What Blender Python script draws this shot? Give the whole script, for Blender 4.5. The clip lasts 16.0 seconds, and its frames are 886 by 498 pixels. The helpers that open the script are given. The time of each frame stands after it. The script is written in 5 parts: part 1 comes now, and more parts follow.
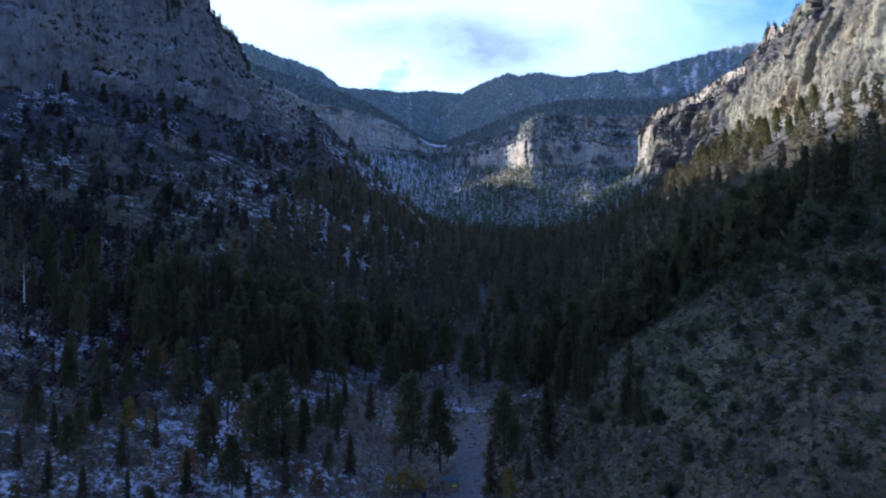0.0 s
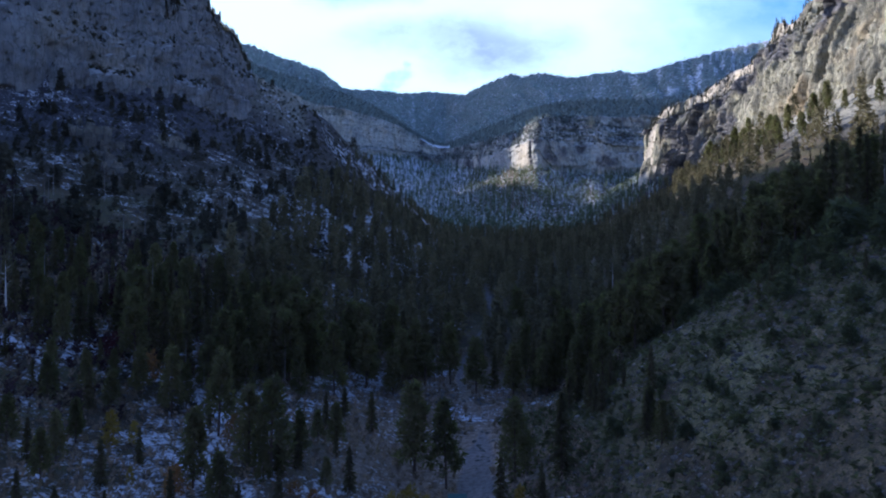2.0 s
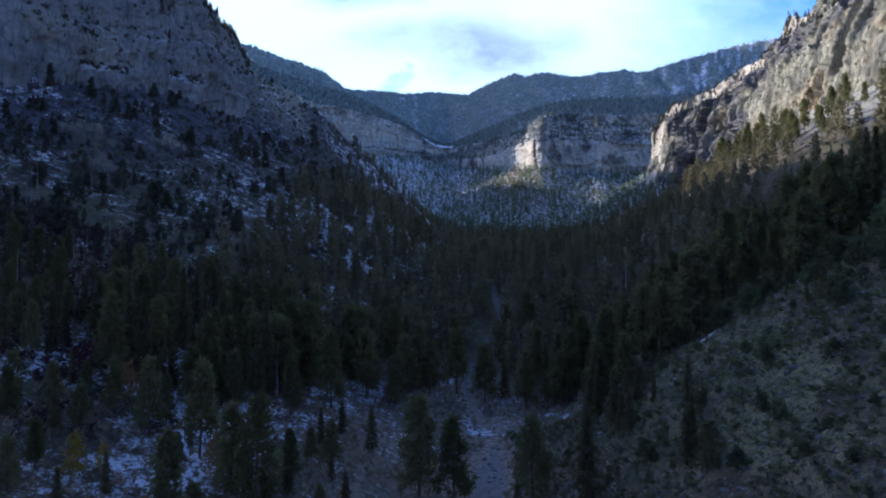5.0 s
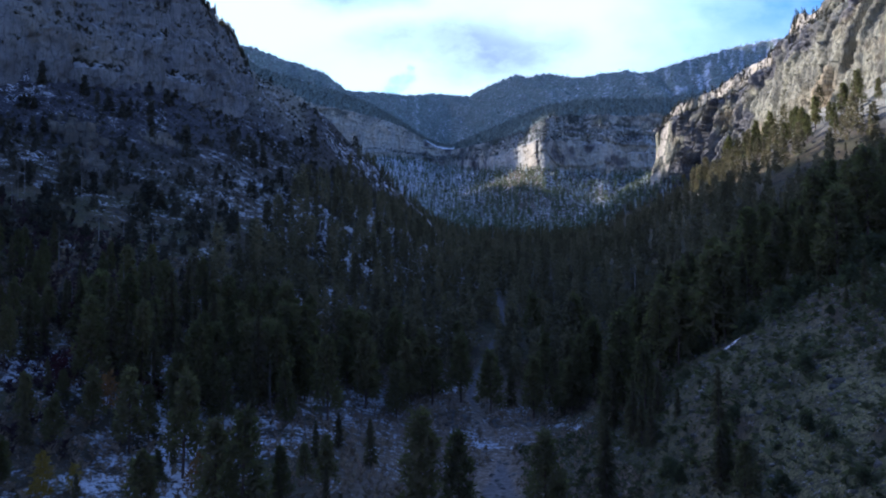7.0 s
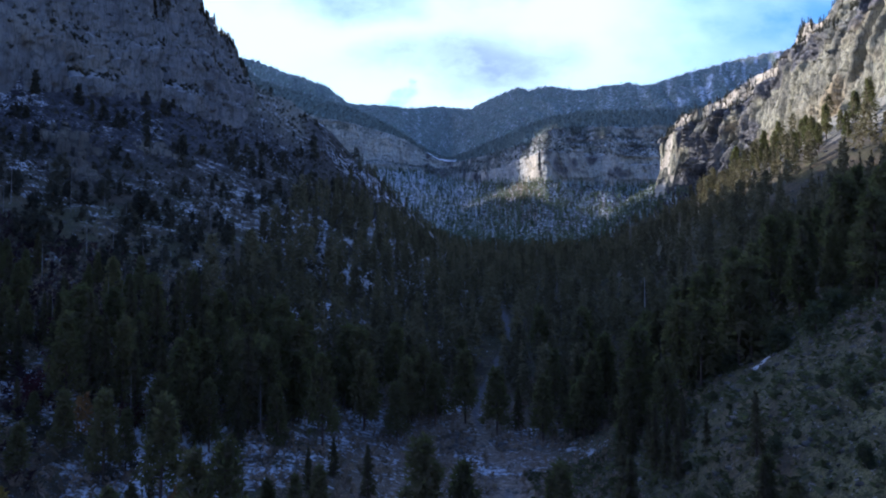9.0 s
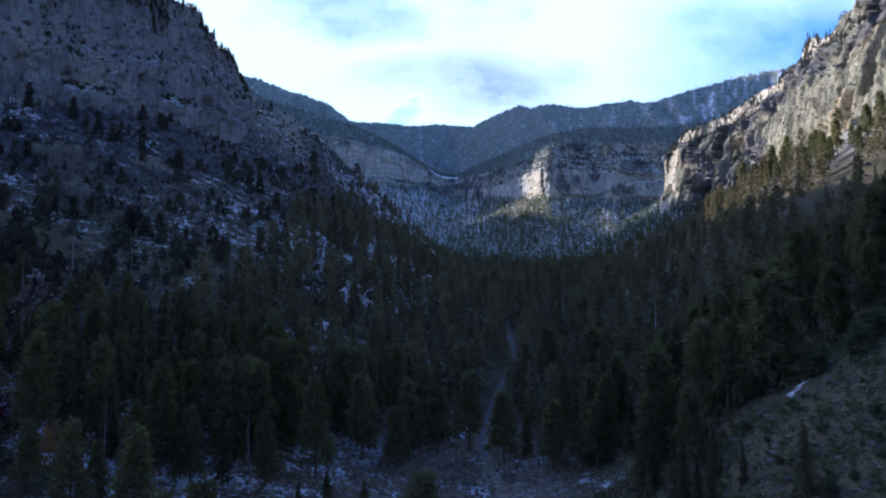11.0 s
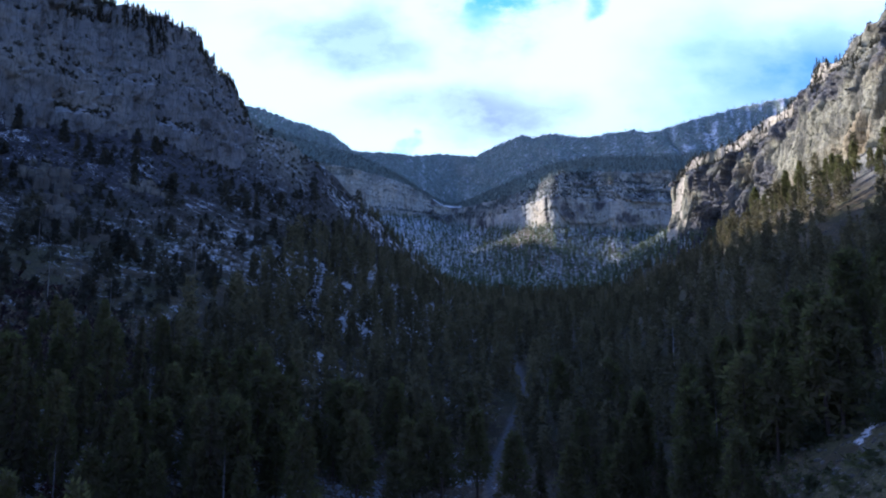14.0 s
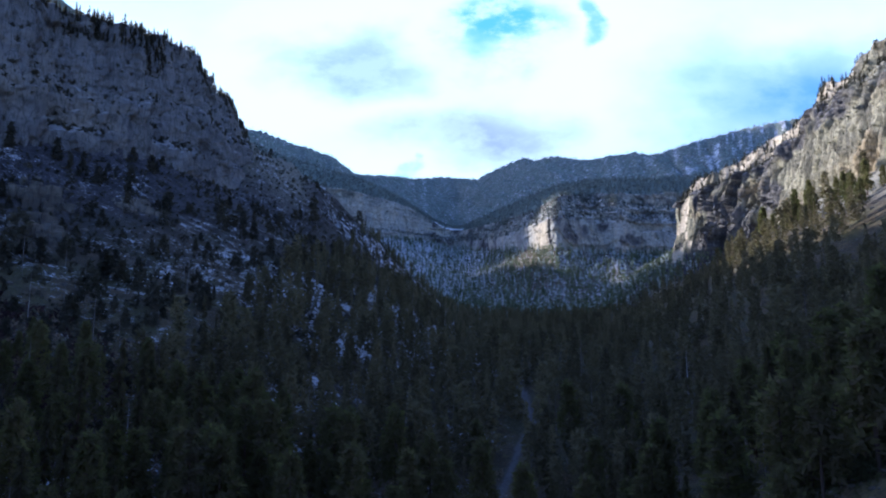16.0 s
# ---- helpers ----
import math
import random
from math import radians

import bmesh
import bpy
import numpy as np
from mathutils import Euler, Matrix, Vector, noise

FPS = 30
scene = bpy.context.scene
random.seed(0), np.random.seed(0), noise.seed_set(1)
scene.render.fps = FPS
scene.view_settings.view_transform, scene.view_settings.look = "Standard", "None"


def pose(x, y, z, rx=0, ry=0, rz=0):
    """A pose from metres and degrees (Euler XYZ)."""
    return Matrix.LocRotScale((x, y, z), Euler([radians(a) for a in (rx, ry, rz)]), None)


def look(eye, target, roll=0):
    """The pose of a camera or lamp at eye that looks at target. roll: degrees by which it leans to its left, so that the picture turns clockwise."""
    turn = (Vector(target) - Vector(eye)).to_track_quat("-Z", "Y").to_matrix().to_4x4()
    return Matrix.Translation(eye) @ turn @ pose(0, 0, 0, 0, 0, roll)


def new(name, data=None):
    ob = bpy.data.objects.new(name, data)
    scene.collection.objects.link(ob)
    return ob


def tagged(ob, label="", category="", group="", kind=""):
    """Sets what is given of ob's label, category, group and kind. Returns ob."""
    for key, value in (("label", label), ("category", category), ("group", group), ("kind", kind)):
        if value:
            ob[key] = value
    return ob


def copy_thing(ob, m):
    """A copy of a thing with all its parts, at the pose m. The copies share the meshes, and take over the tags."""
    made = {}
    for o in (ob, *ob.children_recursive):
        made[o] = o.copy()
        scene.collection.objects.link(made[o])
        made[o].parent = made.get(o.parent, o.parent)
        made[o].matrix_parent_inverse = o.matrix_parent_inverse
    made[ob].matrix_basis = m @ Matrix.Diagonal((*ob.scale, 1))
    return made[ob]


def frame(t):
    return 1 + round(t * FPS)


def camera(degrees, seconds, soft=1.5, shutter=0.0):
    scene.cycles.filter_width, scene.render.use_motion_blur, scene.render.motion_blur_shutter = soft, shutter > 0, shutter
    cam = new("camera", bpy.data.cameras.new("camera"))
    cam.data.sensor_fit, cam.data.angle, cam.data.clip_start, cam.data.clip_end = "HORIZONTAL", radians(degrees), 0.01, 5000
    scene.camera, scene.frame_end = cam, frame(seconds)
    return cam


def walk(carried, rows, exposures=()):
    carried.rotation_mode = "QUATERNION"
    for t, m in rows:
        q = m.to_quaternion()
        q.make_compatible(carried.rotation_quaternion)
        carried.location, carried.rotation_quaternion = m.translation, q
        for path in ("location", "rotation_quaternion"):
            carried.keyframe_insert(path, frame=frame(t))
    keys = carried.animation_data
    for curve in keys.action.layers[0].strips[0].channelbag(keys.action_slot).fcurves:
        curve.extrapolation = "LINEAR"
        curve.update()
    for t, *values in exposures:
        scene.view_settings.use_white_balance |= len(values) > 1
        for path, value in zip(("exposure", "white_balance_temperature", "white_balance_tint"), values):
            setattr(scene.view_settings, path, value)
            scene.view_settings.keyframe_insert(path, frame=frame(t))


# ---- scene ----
cam = camera(66.9, 16.0, soft=2.0)
PATH = [
    (0, 0.00, 0.00, 50.00, -0.01, 1.50, -0.01),
    (0.5, -0.14, 2.30, 49.97, 0.07, 1.55, -0.02),
    (1, -0.27, 4.61, 49.94, 0.13, 1.59, -0.03),
    (1.5, -0.41, 6.93, 49.92, 0.20, 1.62, -0.05),
    (2, -0.54, 9.25, 49.90, 0.25, 1.65, -0.08),
    (2.5, -0.67, 11.58, 49.89, 0.31, 1.68, -0.11),
    (3, -0.80, 13.92, 49.89, 0.35, 1.70, -0.15),
    (3.5, -0.93, 16.27, 49.89, 0.40, 1.72, -0.18),
    (4, -1.06, 18.62, 49.89, 0.44, 1.73, -0.22),
    (6.5, -1.68, 30.50, 49.95, 0.63, 1.78, -0.38),
    (7, -1.81, 32.90, 49.97, 0.66, 1.92, -0.40),
    (7.5, -1.93, 35.30, 49.98, 0.70, 2.12, -0.42),
    (8, -2.05, 37.71, 50.00, 0.73, 2.39, -0.43),
    (8.5, -2.16, 40.12, 50.02, 0.76, 2.71, -0.44),
    (9, -2.28, 42.54, 50.03, 0.80, 3.02, -0.45),
    (11.5, -2.85, 54.73, 50.07, 0.97, 4.98, -0.43),
    (12, -2.96, 57.19, 50.07, 1.01, 5.41, -0.42),
    (12.5, -3.07, 59.65, 50.06, 1.05, 5.82, -0.41),
    (13, -3.18, 62.11, 50.05, 1.08, 6.23, -0.40),
    (13.5, -3.29, 64.58, 50.03, 1.12, 6.65, -0.40),
    (14, -3.40, 67.06, 50.01, 1.15, 7.11, -0.40),
    (14.5, -3.50, 69.54, 49.98, 1.19, 7.60, -0.41),
    (15, -3.61, 72.03, 49.94, 1.22, 8.11, -0.42),
    (15.5, -3.71, 74.52, 49.89, 1.25, 8.61, -0.45),
    (16, -3.82, 77.01, 49.84, 1.28, 9.11, -0.49),
]


def eye_pose(x, y, z, yaw, pitch, roll):
    a, b = radians(yaw), radians(pitch)
    ahead = Vector((-math.sin(a) * math.cos(b), math.cos(a) * math.cos(b), math.sin(b)))
    return look((x, y, z), Vector((x, y, z)) + ahead * 100, roll)


walk(cam, [(t, eye_pose(*row)) for t, *row in PATH], [(0, 0.0, 4900, 29), (16, 0.0, 4900, 29)])

# ---- light ----
SUN_WAY = Vector((-0.88, 0.36, 0.338)).normalized()   # towards the sun
sun_data = bpy.data.lights.new("sun", "SUN")
sun_data.energy, sun_data.angle, sun_data.color = 7.6, radians(0.53), (1.0, 0.87, 0.57)
sun_lamp = new("sun", sun_data)
sun_lamp.matrix_world = look(SUN_WAY * 900, (0, 0, 0))


def nodes_of(mat):
    mat.use_nodes = True
    nt = mat.node_tree
    nt.nodes.clear()
    return nt


def node(nt, kind, inputs=None, **settings):
    n = nt.nodes.new(kind)
    for k, v in settings.items():
        setattr(n, k, v)
    for k, v in (inputs or {}).items():
        if isinstance(v, bpy.types.NodeSocket):
            nt.links.new(v, n.inputs[k])
        else:
            n.inputs[k].default_value = v
    return n


def calc(nt, op, a, b=None, c=None, clamp=False):
    n = node(nt, "ShaderNodeMath", operation=op, use_clamp=clamp)
    for i, v in enumerate((a, b, c)):
        if v is None:
            continue
        if isinstance(v, bpy.types.NodeSocket):
            nt.links.new(v, n.inputs[i])
        else:
            n.inputs[i].default_value = v
    return n.outputs[0]


def blend(nt, fac, a, b):
    n = node(nt, "ShaderNodeMix", data_type="RGBA")
    for i, v in ((0, fac), (6, a), (7, b)):
        if isinstance(v, bpy.types.NodeSocket):
            nt.links.new(v, n.inputs[i])
        else:
            n.inputs[i].default_value = v if i == 0 else (*v, 1)
    return n.outputs[2]


def ramp(nt, fac, lo, hi):
    n = node(nt, "ShaderNodeMapRange", {0: fac, 1: lo, 2: hi}, interpolation_type="SMOOTHSTEP")
    return n.outputs[0]


def fbm_node(nt, vec, scale, detail=5, rough=0.55):
    return node(nt, "ShaderNodeTexNoise", {"Vector": vec, "Scale": scale, "Detail": detail, "Roughness": rough}).outputs["Fac"]


# sky: clear blue, with broken bright cloud over the head of the canyon
world = bpy.data.worlds.new("sky")
scene.world = world
world.use_nodes = True
nt = world.node_tree
nt.nodes.clear()
sky = node(nt, "ShaderNodeTexSky", sky_type="NISHITA", sun_disc=False, sun_elevation=math.asin(SUN_WAY.z),
           sun_rotation=math.atan2(SUN_WAY.x, SUN_WAY.y), altitude=2300)
way = node(nt, "ShaderNodeTexCoord").outputs["Generated"]
sep = node(nt, "ShaderNodeSeparateXYZ", {0: way})
ahead = calc(nt, "MAXIMUM", sep.outputs[1], 0.05)
u = calc(nt, "DIVIDE", sep.outputs[0], ahead)
v = calc(nt, "DIVIDE", sep.outputs[2], ahead)
uv = node(nt, "ShaderNodeCombineXYZ", {0: u, 1: calc(nt, "MULTIPLY", v, 1.6), 2: 0.0}).outputs[0]
wob = node(nt, "ShaderNodeTexNoise", {"Vector": uv, "Scale": 4.5, "Detail": 6.0}).outputs["Color"]
wob = node(nt, "ShaderNodeVectorMath", {0: wob, 1: (0.5, 0.5, 0.5)}, operation="SUBTRACT").outputs[0]
wob = node(nt, "ShaderNodeVectorMath", {0: wob, 3: 0.34}, operation="SCALE").outputs[0]
uvw = node(nt, "ShaderNodeVectorMath", {0: uv, 1: wob}, operation="ADD").outputs[0]


def cloud_patch(cu, cv, ru, rv, full=0.0):
    """A soft patch of the sky, in the tangents sideways and upwards of straight ahead."""
    d = node(nt, "ShaderNodeVectorMath", {0: uvw, 1: (cu, cv * 1.6, 0)}, operation="SUBTRACT").outputs[0]
    d = node(nt, "ShaderNodeVectorMath", {0: d, 1: (1 / ru, 1 / (rv * 1.6), 1)}, operation="MULTIPLY").outputs[0]
    d = node(nt, "ShaderNodeVectorMath", {0: d}, operation="LENGTH").outputs["Value"]
    return ramp(nt, d, 1.0, full)


col = (1.02, 1.33, 1.50)
col = blend(nt, calc(nt, "MULTIPLY", ramp(nt, fbm_node(nt, uv, 2.6, 6), 0.46, 0.72), 0.75), col, (0.84, 1.08, 1.24))
for cu, cv, ru, rv, full, tint, amount, ragged in ((0.03, 0.335, 0.26, 0.085, 0.0, (0.42, 0.55, 0.80), 0.95, 0.35), (-0.17, 0.475, 0.16, 0.080, 0.1, (0.46, 0.67, 0.89), 0.95, 0.3),
                                           (0.065, 0.505, 0.105, 0.085, 0.1, (0.20, 0.68, 0.94), 1.0, 0.75), (-0.09, 0.258, 0.045, 0.016, 0.2, (0.30, 0.88, 0.98), 0.8, 0.45),
                                           (0.57, 0.385, 0.38, 0.18, 0.0, (0.16, 0.46, 0.90), 1.0, 0.15), (0.205, 0.52, 0.035, 0.06, 0.3, (0.2, 0.66, 0.95), 0.8, 0.6),
                                           (0.38, 0.28, 0.22, 0.07, 0.0, (0.40, 0.72, 0.98), 0.6, 0.15)):
    wisps = ramp(nt, fbm_node(nt, uv, 10.0, 7, 0.62), 0.38, 0.58)
    cover = calc(nt, "MULTIPLY", cloud_patch(cu, cv, ru, rv, full), calc(nt, "ADD", calc(nt, "MULTIPLY", wisps, ragged), 1 - ragged))
    col = blend(nt, calc(nt, "MULTIPLY", cover, amount), col, tint)
front = ramp(nt, calc(nt, "ADD", sep.outputs[1], calc(nt, "MULTIPLY", sep.outputs[2], -0.9)), 0.12, 0.45)
out = node(nt, "ShaderNodeOutputWorld")
bg_sky = node(nt, "ShaderNodeBackground", {"Color": sky.outputs[0], "Strength": 0.235})
col = node(nt, "ShaderNodeVectorMath", {0: col, 1: (1.095, 1.05, 0.885)}, operation="MULTIPLY").outputs[0]
bg_cloud = node(nt, "ShaderNodeBackground", {"Color": col, "Strength": 1.0})
mix = node(nt, "ShaderNodeMixShader", {0: front, 1: bg_sky.outputs[0], 2: bg_cloud.outputs[0]})
# added glow about the sun, out of view, to brighten the east slope
near_sun = node(nt, "ShaderNodeVectorMath", {0: way, 1: tuple(SUN_WAY)}, operation="DOT_PRODUCT").outputs["Value"]
bg_glow = node(nt, "ShaderNodeBackground", {"Color": (1.0, 0.93, 0.84, 1), "Strength": calc(nt, "MULTIPLY", ramp(nt, near_sun, 0.87, 1.0), 3.2)})
both = node(nt, "ShaderNodeAddShader", {0: mix.outputs[0], 1: bg_glow.outputs[0]})
nt.links.new(both.outputs[0], out.inputs[0])


# ---- noise and mesh helpers ----
np.seterr(over="ignore")


def lattice(ix, iy, iz, seed):
    h = (ix * 374761393 + iy * 668265263 + iz * 2147483647 + seed * 1274126177) & 0xFFFFFFFF
    h = ((h ^ (h >> 13)) * 1274126177) & 0xFFFFFFFF
    h = ((h ^ (h >> 16)) * 2246822519) & 0xFFFFFFFF
    return ((h ^ (h >> 15)) & 0xFFFF) / 32767.5 - 1.0


def vnoise(x, y, z=0.0, seed=0):
    """Smooth noise from -1 to 1 on arrays."""
    x, y, z = np.broadcast_arrays(np.asarray(x, float), np.asarray(y, float), np.asarray(z, float))
    ix, iy, iz = (np.floor(a).astype(np.int64) for a in (x, y, z))
    fx, fy, fz = x - ix, y - iy, z - iz
    fx, fy, fz = (f * f * (3 - 2 * f) for f in (fx, fy, fz))
    total = 0
    for dx in (0, 1):
        for dy in (0, 1):
            for dz in (0, 1):
                w = (fx if dx else 1 - fx) * (fy if dy else 1 - fy) * (fz if dz else 1 - fz)
                total = total + w * lattice(ix + dx, iy + dy, iz + dz, seed)
    return total


def fbm(x, y, z=0.0, octaves=4, seed=0, gain=0.5):
    total, amp = 0, 1.0
    for i in range(octaves):
        k = 2.0 ** i
        total = total + amp * vnoise(np.asarray(x) * k, np.asarray(y) * k, np.asarray(z) * k, seed + i * 17)
        amp *= gain
    return total


def smooth(x, lo, hi):
    t = np.clip((np.asarray(x, float) - lo) / (hi - lo), 0, 1)
    return t * t * (3 - 2 * t)


def soft_ramp(d, w):
    """Zero below 0, d above, rounded over w."""
    return 0.5 * (d + np.sqrt(d * d + w * w)) 


def mesh_of(name, verts, faces, mat, size, smooth_shade=False, attrs=None):
    """A mesh from arrays: verts (n, 3), faces (m, size)."""
    me = bpy.data.meshes.new(name)
    me.vertices.add(len(verts))
    me.vertices.foreach_set("co", np.ascontiguousarray(verts, np.float32).ravel())
    me.loops.add(faces.size)
    me.loops.foreach_set("vertex_index", np.ascontiguousarray(faces, np.int32).ravel())
    me.polygons.add(len(faces))
    me.polygons.foreach_set("loop_start", np.arange(0, faces.size, size, dtype=np.int32))
    if smooth_shade:
        me.polygons.foreach_set("use_smooth", np.ones(len(faces), bool))
    me.update(calc_edges=True)
    for key, values in (attrs or {}).items():
        me.attributes.new(key, "FLOAT", "POINT").data.foreach_set("value", np.ascontiguousarray(values, np.float32).ravel())
    me.materials.append(mat)
    return me


def grid_faces(nu, nv, wrap=False):
    i, j = np.meshgrid(np.arange(nu if wrap else nu - 1), np.arange(nv - 1), indexing="ij")
    k = (i + 1) % nu
    return np.stack([i * nv + j, k * nv + j, k * nv + j + 1, i * nv + j + 1], -1).reshape(-1, 4)


# ---- materials ----
def surface(name, rough=0.9):
    mat = bpy.data.materials.new(name)
    nt = nodes_of(mat)
    out = node(nt, "ShaderNodeOutputMaterial")
    bsdf = node(nt, "ShaderNodeBsdfPrincipled", {"Roughness": rough, "Specular IOR Level": 0.2})
    nt.links.new(bsdf.outputs[0], out.inputs[0])
    return mat, nt, bsdf


def bump(nt, bsdf, height, dist, strength=0.6):
    b = node(nt, "ShaderNodeBump", {"Height": height, "Distance": dist, "Strength": strength})
    nt.links.new(b.outputs[0], bsdf.inputs["Normal"])


def ground_material():
    mat, nt, bsdf = surface("ground")
    pos = node(nt, "ShaderNodeNewGeometry").outputs["Position"]
    snow = node(nt, "ShaderNodeAttribute", attribute_name="snow").outputs["Fac"]
    wood = node(nt, "ShaderNodeAttribute", attribute_name="wood").outputs["Fac"]
    track = node(nt, "ShaderNodeAttribute", attribute_name="track").outputs["Fac"]
    rock = node(nt, "ShaderNodeAttribute", attribute_name="rock").outputs["Fac"]
    fine = fbm_node(nt, pos, 0.9, 6, 0.65)
    mid = fbm_node(nt, pos, 0.16, 5, 0.6)
    wide = fbm_node(nt, pos, 0.03, 4)
    grit = fbm_node(nt, pos, 3.2, 4, 0.7)
    soil = blend(nt, ramp(nt, mid, 0.38, 0.62), (0.088, 0.066, 0.038), (0.180, 0.138, 0.074))
    grass = fbm_node(nt, pos, 0.055, 5, 0.65)
    soil = blend(nt, calc(nt, "MULTIPLY", ramp(nt, grass, 0.46, 0.58), 0.8), soil, (0.112, 0.108, 0.046))
    meadow = node(nt, "ShaderNodeAttribute", attribute_name="meadow").outputs["Fac"]
    soil = blend(nt, calc(nt, "MULTIPLY", meadow, ramp(nt, mid, 0.36, 0.60)), soil, (0.205, 0.188, 0.082))
    soil = blend(nt, calc(nt, "MULTIPLY", ramp(nt, grit, 0.47, 0.57), 0.7), soil, (0.040, 0.039, 0.026))
    soil = blend(nt, calc(nt, "MULTIPLY", ramp(nt, fine, 0.50, 0.62), 0.8), soil, (0.046, 0.044, 0.032))
    chips = fbm_node(nt, pos, 1.9, 3, 0.6)
    soil = blend(nt, calc(nt, "MULTIPLY", ramp(nt, chips, 0.61, 0.66), ramp(nt, wide, 0.36, 0.56)), soil, (0.235, 0.222, 0.205))
    scree = blend(nt, ramp(nt, calc(nt, "ADD", calc(nt, "MULTIPLY", fine, 0.6), calc(nt, "MULTIPLY", mid, 0.4)), 0.40, 0.62), (0.030, 0.028, 0.030), (0.104, 0.099, 0.105))
    soil = blend(nt, rock, soil, scree)
    apron = node(nt, "ShaderNodeAttribute", attribute_name="apron").outputs["Fac"]
    rubble = blend(nt, ramp(nt, fine, 0.36, 0.66), (0.130, 0.124, 0.094), (0.41, 0.382, 0.290))
    soil = blend(nt, apron, soil, rubble)
    wash = node(nt, "ShaderNodeAttribute", attribute_name="wash").outputs["Fac"]
    sand = blend(nt, ramp(nt, fine, 0.34, 0.66), (0.165, 0.126, 0.088), (0.400, 0.318, 0.240))
    soil = blend(nt, calc(nt, "MULTIPLY", wash, 0.8), soil, sand)
    dots = fbm_node(nt, pos, 0.11, 3, 0.8)
    # floor of the far woods, its green paled to stand in for haze
    green = blend(nt, ramp(nt, mid, 0.3, 0.7), (0.118, 0.150, 0.126), (0.235, 0.282, 0.240))
    woods = calc(nt, "MULTIPLY", ramp(nt, calc(nt, "ADD", calc(nt, "MULTIPLY", wood, 0.5), dots), 0.60, 0.74), ramp(nt, wood, 0.02, 0.12))
    soil = blend(nt, woods, soil, green)
    patch = calc(nt, "ADD", calc(nt, "ADD", calc(nt, "MULTIPLY", fine, 0.42), calc(nt, "MULTIPLY", mid, 0.40)), calc(nt, "MULTIPLY", grit, 0.18))
    patch = calc(nt, "ADD", patch, calc(nt, "MULTIPLY", snow, 0.34))
    cover = calc(nt, "MULTIPLY", calc(nt, "MULTIPLY", ramp(nt, patch, 0.632, 0.718), ramp(nt, snow, 0.03, 0.14)), calc(nt, "SUBTRACT", 1.0, woods))
    white = blend(nt, fine, (0.64, 0.65, 0.68), (0.85, 0.86, 0.88))
    col = blend(nt, cover, soil, white)
    gravel = blend(nt, ramp(nt, fine, 0.3, 0.7), (0.125, 0.113, 0.108), (0.235, 0.218, 0.205))
    col = blend(nt, calc(nt, "MULTIPLY", track, 0.9), col, gravel)
    nt.links.new(col, bsdf.inputs["Base Color"])
    bump(nt, bsdf, calc(nt, "ADD", fine, cover), 0.5, 0.7)
    return mat


